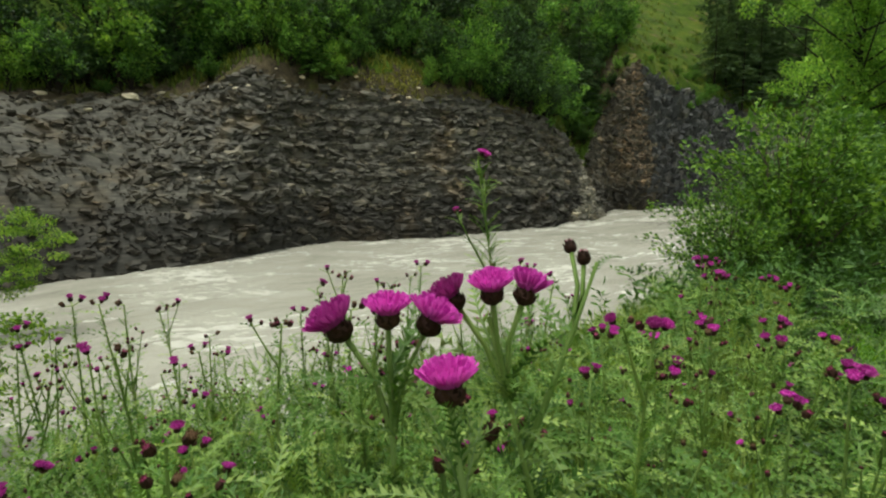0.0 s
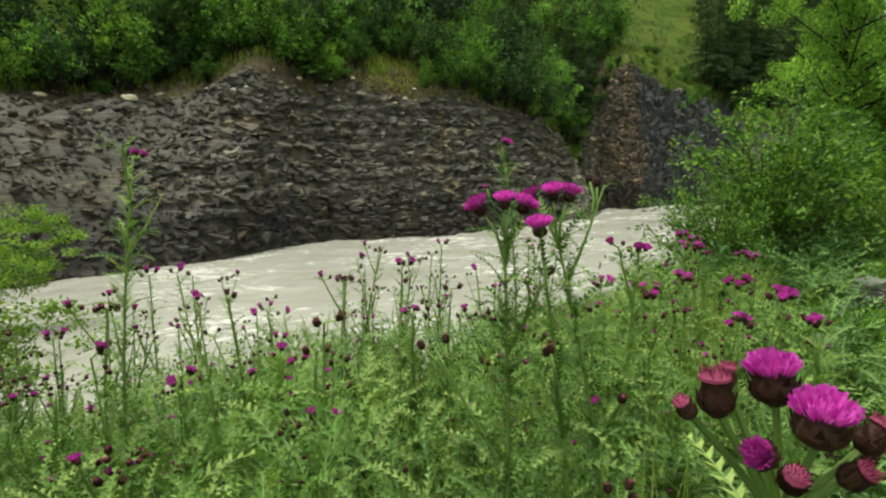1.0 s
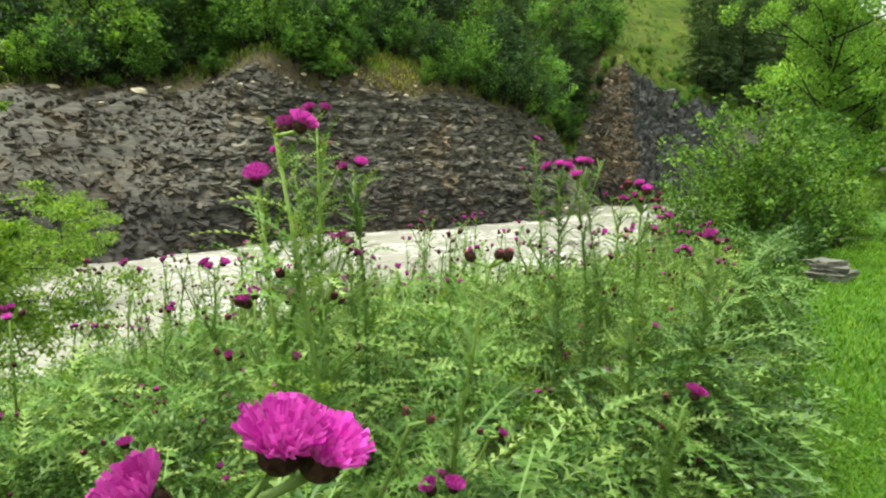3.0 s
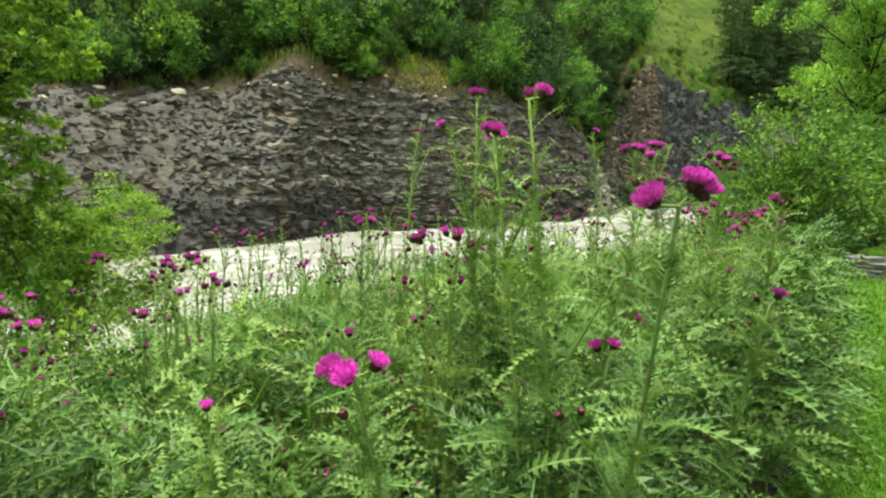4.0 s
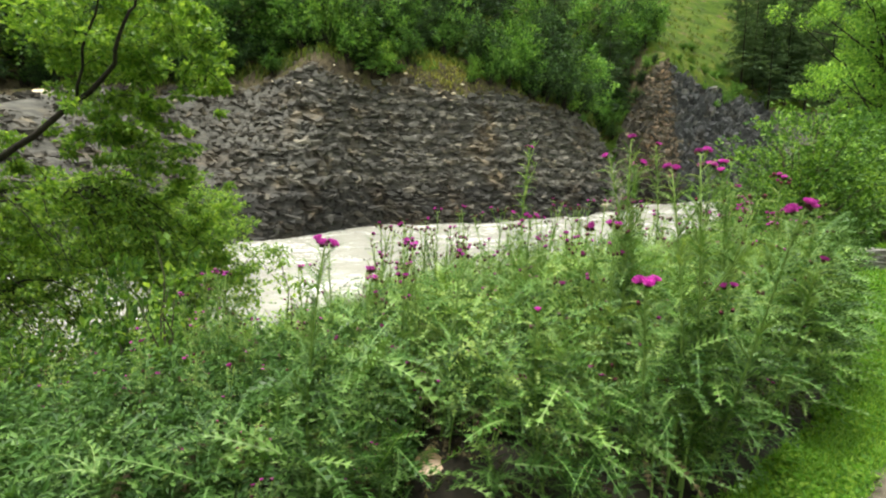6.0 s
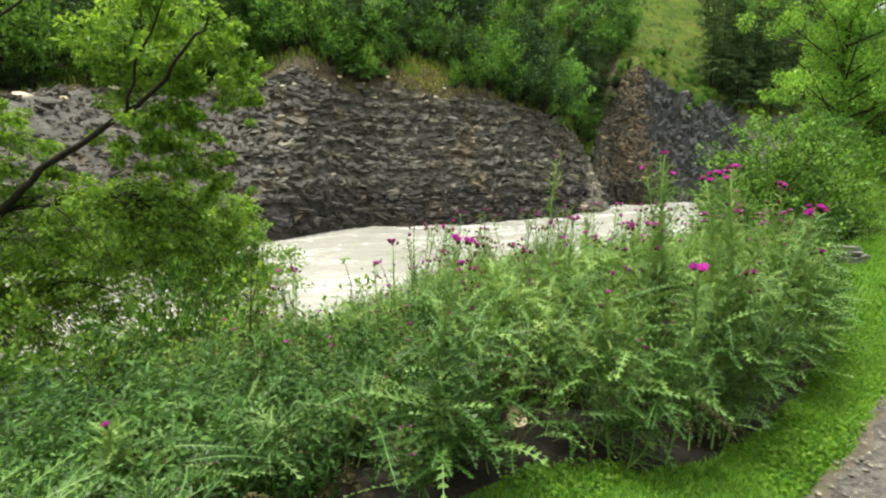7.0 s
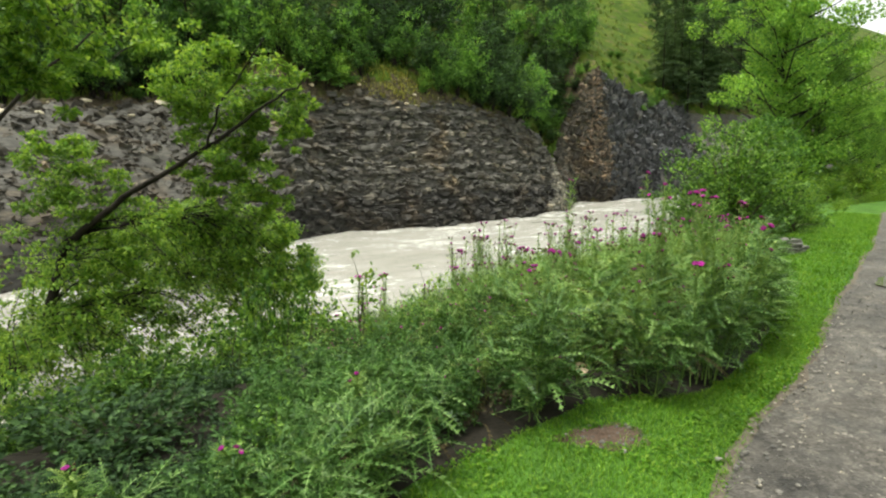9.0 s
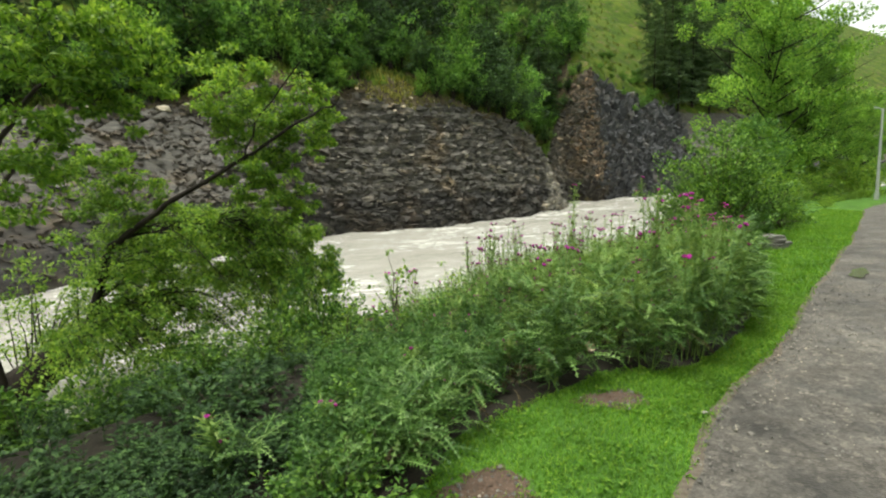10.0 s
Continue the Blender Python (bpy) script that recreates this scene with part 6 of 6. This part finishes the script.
def sprout(n, xr, fun_y, zfun, hgt, leaf, per, name, label, mat):
    """Leafy stalks in one mesh."""
    soup = Soup()
    x = grng.uniform(*xr, n)
    y = fun_y(x)
    z = zfun(x, y)
    h = hgt * grng.uniform(0.5, 1.25, n)
    idx = np.repeat(np.arange(n), per)
    u = grng.random(len(idx)) ** 0.7
    pos = np.stack([x[idx], y[idx], z[idx] + h[idx] * u], 1)
    d = sphere_dirs(grng, len(idx)) * [1, 1, 0.5] + [0, 0, 0.25]
    pos += d * 0.05 * h[idx][:, None]
    ln = leaf * grng.uniform(0.5, 1.3, len(idx)) * (1.2 - 0.5 * u)
    soup.add(*leaf_cards(pos, d, np.tile([0, 0, 1.0], (len(idx), 1)) + grng.normal(0, 0.5, (len(idx), 3)), ln, ln * grng.uniform(0.2, 0.45, len(idx))))
    # thin stalks
    a = np.stack([x, y, z - 0.02], 1)
    b = np.stack([x + grng.normal(0, 0.04, n), y + grng.normal(0, 0.04, n), z + h], 1)
    w = np.array([0.004, 0, 0])
    v = np.stack([a - w, a + w, b], 1).reshape(-1, 3)
    soup.add(v, np.arange(n * 3).reshape(-1, 3))
    return tagged(new(name, soup.mesh(name, mat)), label, "undergrowth", "", "stuff")


# bank herbs take the dark leaf green in place of tree shade
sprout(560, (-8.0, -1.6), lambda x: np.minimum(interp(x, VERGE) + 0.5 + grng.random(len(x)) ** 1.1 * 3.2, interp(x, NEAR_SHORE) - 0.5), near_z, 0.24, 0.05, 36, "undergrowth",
       "mixed herbs and nettles on the bank, leaf green darkened in place of shade", M_LEAF_DARK)
sprout(760, (-3.0, -1.0), lambda x: interp(x, VERGE) + 0.3 + grng.random(len(x)) * 1.7, near_z, 0.34, 0.05, 44, "undergrowth", "leafy mid-green herbs beside the thistles", M_HERB)
sprout(1000, (-2.2, 4.5), lambda x: interp(x, NEAR_SHORE) - grng.random(len(x)) ** 1.3 * 3.6, near_z, 0.24, 0.08, 22, "undergrowth", "mixed green herbs on the river bank", M_HERB)
sprout(1100, (2.5, 16), lambda x: interp(x, NEAR_SHORE) - 0.3 - grng.random(len(x)) * 3.2, near_z, 0.6, 0.13, 22, "undergrowth", "tall green herbs below the shrubs", M_HERB)


def blades(n, x, y, z, h, w, name, label, curve=0.5, mat=M_GRASS):
    """Grass: three-triangle bent blades."""
    ang = grng.uniform(0, 6.28, n)
    d = np.stack([np.cos(ang), np.sin(ang), 0 * ang], 1)
    s = np.stack([-np.sin(ang), np.cos(ang), 0 * ang], 1) * w[:, None]
    b = np.stack([x, y, z], 1)
    m_ = b + [0, 0, 1.0] * h[:, None] * 0.6 + d * h[:, None] * 0.18 * curve
    t_ = b + [0, 0, 1.0] * h[:, None] * 0.95 + d * h[:, None] * 0.75 * curve
    v = np.stack([b - s, b + s, m_ + s * 0.8, m_ - s * 0.8, t_], 1).reshape(-1, 3)
    q = np.array([[0, 1, 2], [0, 2, 3], [3, 2, 4]])
    f = (np.arange(n)[:, None, None] * 5 + q[None]).reshape(-1, 3)
    return tagged(new(name, fast_mesh(name, v, f, mat)), label, "grass", "", "stuff")


n = 8000
xt = grng.uniform(-18, 46, n)
vt = np.where(xt < 15, interp(xt, FACE_W) + grng.exponential(1.5, n), interp(xt, FACE_W) + grng.uniform(-0.4, 34, n))
tuft = grng.integers(0, 700, n)
xt, vt = xt[tuft] + grng.normal(0, 0.22, n), vt[tuft] + grng.normal(0, 0.22, n)
yt = interp(xt, FAR_SHORE) + vt
blades(n, xt, yt, far_rough(xt, yt) - 0.05, grng.uniform(0.25, 0.7, n), np.full(n, 0.05), "grass_tufts", "yellowish green grass tufts on the far slope", 0.8, M_TUFT)
n = 900
xt = grng.normal(0.6, 1.3, n)
yt = interp(xt, FAR_SHORE) + interp(xt, FACE_W) * grng.uniform(0.8, 1.25, n)
M_STRAW = leafy("straw_yellow_grass", (0.14, 0.15, 0.03), (0.26, 0.26, 0.06), (0.40, 0.38, 0.12), 0.2, 0.7, 0.7)
blades(n, xt, yt, far_rough(xt, yt) - 0.05, grng.uniform(0.12, 0.35, n), np.full(n, 0.05), "dry_grass", "straw-coloured grass patch at the cliff top", 1.0, M_STRAW)
SOIL_SPOTS = [(-1.03, -1.04, 0.23, 0.14), (-2.1, -1.86, 0.22, 0.16)]


def lawn(n, x0, x1, back, h, w):
    x = grng.uniform(x0, x1, n)
    lo, hi = interp(x, PATH_EDGE), interp(x, VERGE)
    y = lo - 0.12 + (hi + back - lo + 0.12) * grng.random(n)
    keep = np.ones(n, bool)
    for sx, sy, a_, b_ in SOIL_SPOTS:
        keep &= ((x - sx) / a_) ** 2 + ((y - sy) / b_) ** 2 > grng.uniform(0.2, 1.2, n)
    keep &= (y - lo) > grng.exponential(0.06, n) - 0.11
    x, y = x[keep], y[keep]
    k = len(x)
    return k, x, y, near_z(x, y) - 0.004, h * grng.uniform(0.5, 1.3, k), w * grng.uniform(0.7, 1.3, k)


blades(*lawn(66000, -4.2, 2.6, 0.07, 0.03, 0.0022), "grass", "short bright green lawn grass on the verge", 1.1)
blades(*lawn(30000, 2.6, 16, 0.5, 0.06, 0.005), "grass", "bright green grass beside the track", 0.8)
# clover leaves in the turf
k, x, y, z, _, _ = lawn(15000, -4.2, 2.6, 0.1, 0.03, 0.002)
patch_ = bumps(x * 5, y * 5) + 0.6 * bumps(x * 13, y * 13) > 0.1
x, y, z = x[patch_], y[patch_], z[patch_]
k = len(x)
cl = grng.uniform(0.014, 0.03, k)
tagged(new("clover", fast_mesh("clover", *leaf_cards(np.stack([x, y, z + grng.uniform(0.012, 0.035, k)], 1), sphere_dirs(grng, k) * [1, 1, 0.2], np.tile([0, 0, 1.0], (k, 1)) + grng.normal(0, 0.3, (k, 3)), cl, cl * 0.9), M_GRASS)),
       "small bright green clover leaves in the lawn", "clover", "", "stuff")
n = 10000
x = grng.uniform(-1.5, 4.2, n)
y = interp(x, VERGE) + 0.75 + 2.2 * grng.random(n)
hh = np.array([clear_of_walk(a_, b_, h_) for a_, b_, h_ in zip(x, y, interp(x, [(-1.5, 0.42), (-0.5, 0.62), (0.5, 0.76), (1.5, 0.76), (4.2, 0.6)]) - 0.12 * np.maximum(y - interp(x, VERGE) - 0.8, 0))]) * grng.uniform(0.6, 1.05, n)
blades(n, x, y, near_z(x, y), hh, np.full(n, 0.003), "tall_grass", "tall thin pale green grass between the thistles", 0.3, M_PALE_GRASS)

# bare soil spots in the turf
for sx, sy, a_, b_ in SOIL_SPOTS:
    r = np.linspace(0, 1, 6)
    th = np.linspace(0, 2 * np.pi, 28, endpoint=False)
    R, T = np.meshgrid(r, th, indexing="ij")
    edge = 1 + 0.16 * np.sin(T * 3 + sx) + 0.1 * np.sin(T * 7) + 0.06 * np.sin(T * 13)
    X, Y = sx + a_ * 1.1 * R * edge * np.cos(T), sy + b_ * 1.1 * R * edge * np.sin(T)
    Z = near_z(X, Y) + 0.012 * (1 - R ** 3) + 0.004 * bumps(X * 60, Y * 60) + grng.normal(0, 0.0025, X.shape)
    i, j = np.meshgrid(np.arange(5), np.arange(28), indexing="ij")
    a = (i * 28 + j).ravel()
    b = (i * 28 + (j + 1) % 28).ravel()
    tagged(new("soil_patch", fast_mesh("soil_patch", np.stack([X, Y, Z], -1).reshape(-1, 3), np.stack([a, b, b + 28, a + 28], 1)[:, ::-1], M_SOIL, None, True)),
           "bare reddish-brown soil patch in the turf", "soil", "bare soil patches")

# pebbles on the track and a few single stones
PEB = []
for k in range(5):
    bm = bmesh.new()
    bmesh.ops.create_icosphere(bm, subdivisions=1, radius=0.5)
    for v in bm.verts:
        v.co *= 1 + 0.4 * noise.noise(v.co * 2.5 + Vector((k * 5, 3, 0)))
        v.co.z *= 0.6
    me = bpy.data.meshes.new("pebble")
    bm.to_mesh(me)
    bm.free()
    me.materials.append(M_STONE)
    PEB.append(me)
for x, y, s in ((-0.616, -1.394, 0.035), (-1.033, -1.244, 0.03), (0.217, -0.97, 0.03), (-0.147, -1.45, 0.03), (-0.548, -1.69, 0.04)):
    ob = new("stone", PEB[grng.integers(5)])
    ob.matrix_basis = Matrix.Translation((x, y, near_z(x, y) + 0.025)) @ Matrix.Rotation(grng.uniform(0, 6), 4, "Z") @ Matrix.Diagonal((s * 1.2, s, s, 1))
    tagged(ob, "small pale stone lying on the ground", "stone", "loose stones")
# flat stones at the edge of the grass
for spots_ in (((3.7, 3.52, 0.0, 0.34, 0.22, 0.10, 0.4),), ((5.62, 4.95, 0.0, 0.7, 0.4, 0.12, 0.6), (5.66, 5.0, 0.1, 0.6, 0.36, 0.09, 0.8), (5.55, 4.98, 0.18, 0.42, 0.3, 0.08, 0.3))):
    for x, y, dz, a_, b_, c_, r in spots_:
        bm = bmesh.new()
        bmesh.ops.create_cube(bm, size=1.0)
        bmesh.ops.subdivide_edges(bm, edges=bm.edges[:], cuts=2, use_grid_fill=True)
        for v in bm.verts:
            v.co *= 1 + 0.22 * noise.noise(v.co * 2.3 + Vector((x, y, dz * 9)))
        me = bpy.data.meshes.new("flat_stone")
        bm.to_mesh(me)
        bm.free()
        me.materials.append(M_STONE)
        ob = new("flat_stone", me)
        ob.matrix_basis = Matrix.Translation((x, y, float(near_z(np.array(x), np.array(y))) + dz + c_ * 0.4)) @ Matrix.Rotation(r, 4, "Z") @ Matrix.Diagonal((a_, b_, c_, 1))
        tagged(ob, "flat weathered grey-brown stone lying in the grass", "stone", "flat stones beside the bed")
n = 9000
box = np.array([[1, 0, 0], [0, 1, 0], [-1, 0, 0], [0, -1, 0], [0, 0, 0.8], [0, 0, -0.6]])
oct_f = np.array([[0, 1, 4], [1, 2, 4], [2, 3, 4], [3, 0, 4], [1, 0, 5], [2, 1, 5], [3, 2, 5], [0, 3, 5]])
x = grng.uniform(-3.5, 4.0, n)
off = grng.random(n) ** 1.3 * 2.4 + 0.06
xx, yy = x + off * 0.68, interp(x, PATH_EDGE) - off * 0.73
lift = np.full(n, 0.033)
for k, (sx, sy, a_, b_) in enumerate(SOIL_SPOTS):
    rr, aa = np.sqrt(grng.random(130)) * 1.1, grng.uniform(0, 6.28, 130)
    xx[k * 130:k * 130 + 130], yy[k * 130:k * 130 + 130], lift[k * 130:k * 130 + 130] = sx + a_ * rr * np.cos(aa), sy + b_ * rr * np.sin(aa), 0.012
s = 0.003 + 0.013 * grng.random(n) ** 4
th = grng.uniform(0, 6.28, n)
v = (box[None] + grng.uniform(-0.25, 0.25, (n, 6, 3))) * s[:, None, None]
v = np.stack([v[..., 0] * np.cos(th)[:, None] - v[..., 1] * np.sin(th)[:, None], v[..., 0] * np.sin(th)[:, None] + v[..., 1] * np.cos(th)[:, None], v[..., 2]], -1)
v = v + np.stack([xx, yy, near_z(xx, yy) + lift], 1)[:, None]
tagged(new("gravel", fast_mesh("gravel", v.reshape(-1, 3), (np.arange(n)[:, None, None] * 6 + oct_f[None]).reshape(-1, 3), M_STONE)), "loose grey gravel stones on the track", "gravel", "", "stuff")

# a shallow puddle in the track
th = np.linspace(0, 2 * np.pi, 40, endpoint=False)
rim = 1 + 0.2 * np.sin(th * 2 + 1) + 0.1 * np.sin(th * 5)
pud = np.stack([4.35 + 0.3 * rim * np.cos(th) + 0.1 * rim * np.sin(th), 2.05 + 0.26 * rim * np.cos(th) - 0.07 * rim * np.sin(th), np.full(40, 0.046)], 1)
pm = Mat("puddle_water", 0.06, 0.5)
pm.b.inputs["Base Color"].default_value = (0.10, 0.092, 0.08, 1)
pm.bump(pm.noise(9, 2), 0.05, 0.01)
tagged(new("puddle", fast_mesh("puddle", np.vstack([pud, [[4.35, 2.05, 0.046]]]), [(k, (k + 1) % 40, 40) for k in range(40)], pm.m)), "shallow dark puddle on the gravel track", "puddle")

# one withered leaf caught in the thistles
u = np.linspace(-1, 1, 7)
U, W_ = np.meshgrid(u, u, indexing="ij")
X, Y = 0.05 * U, 0.038 * W_ * np.sqrt(np.clip(1 - 0.8 * U ** 2, 0, 1))
Z = 0.02 * U ** 2 + 0.02 * W_ ** 2 + 0.004 * bumps(U * 3, W_ * 3)
i, j = np.meshgrid(np.arange(6), np.arange(6), indexing="ij")
a = (i * 7 + j).ravel()
dry = new("dry_leaf", fast_mesh("dry_leaf", np.stack([X, Y, Z], -1).reshape(-1, 3), np.stack([a, a + 7, a + 8, a + 1], 1), M_DRY, None, True))
dry.matrix_basis = pose(-0.95, -0.5, 0.19, 60, 10, 20)
tagged(dry, "pale curled dry leaf caught among thistle leaves", "leaf")
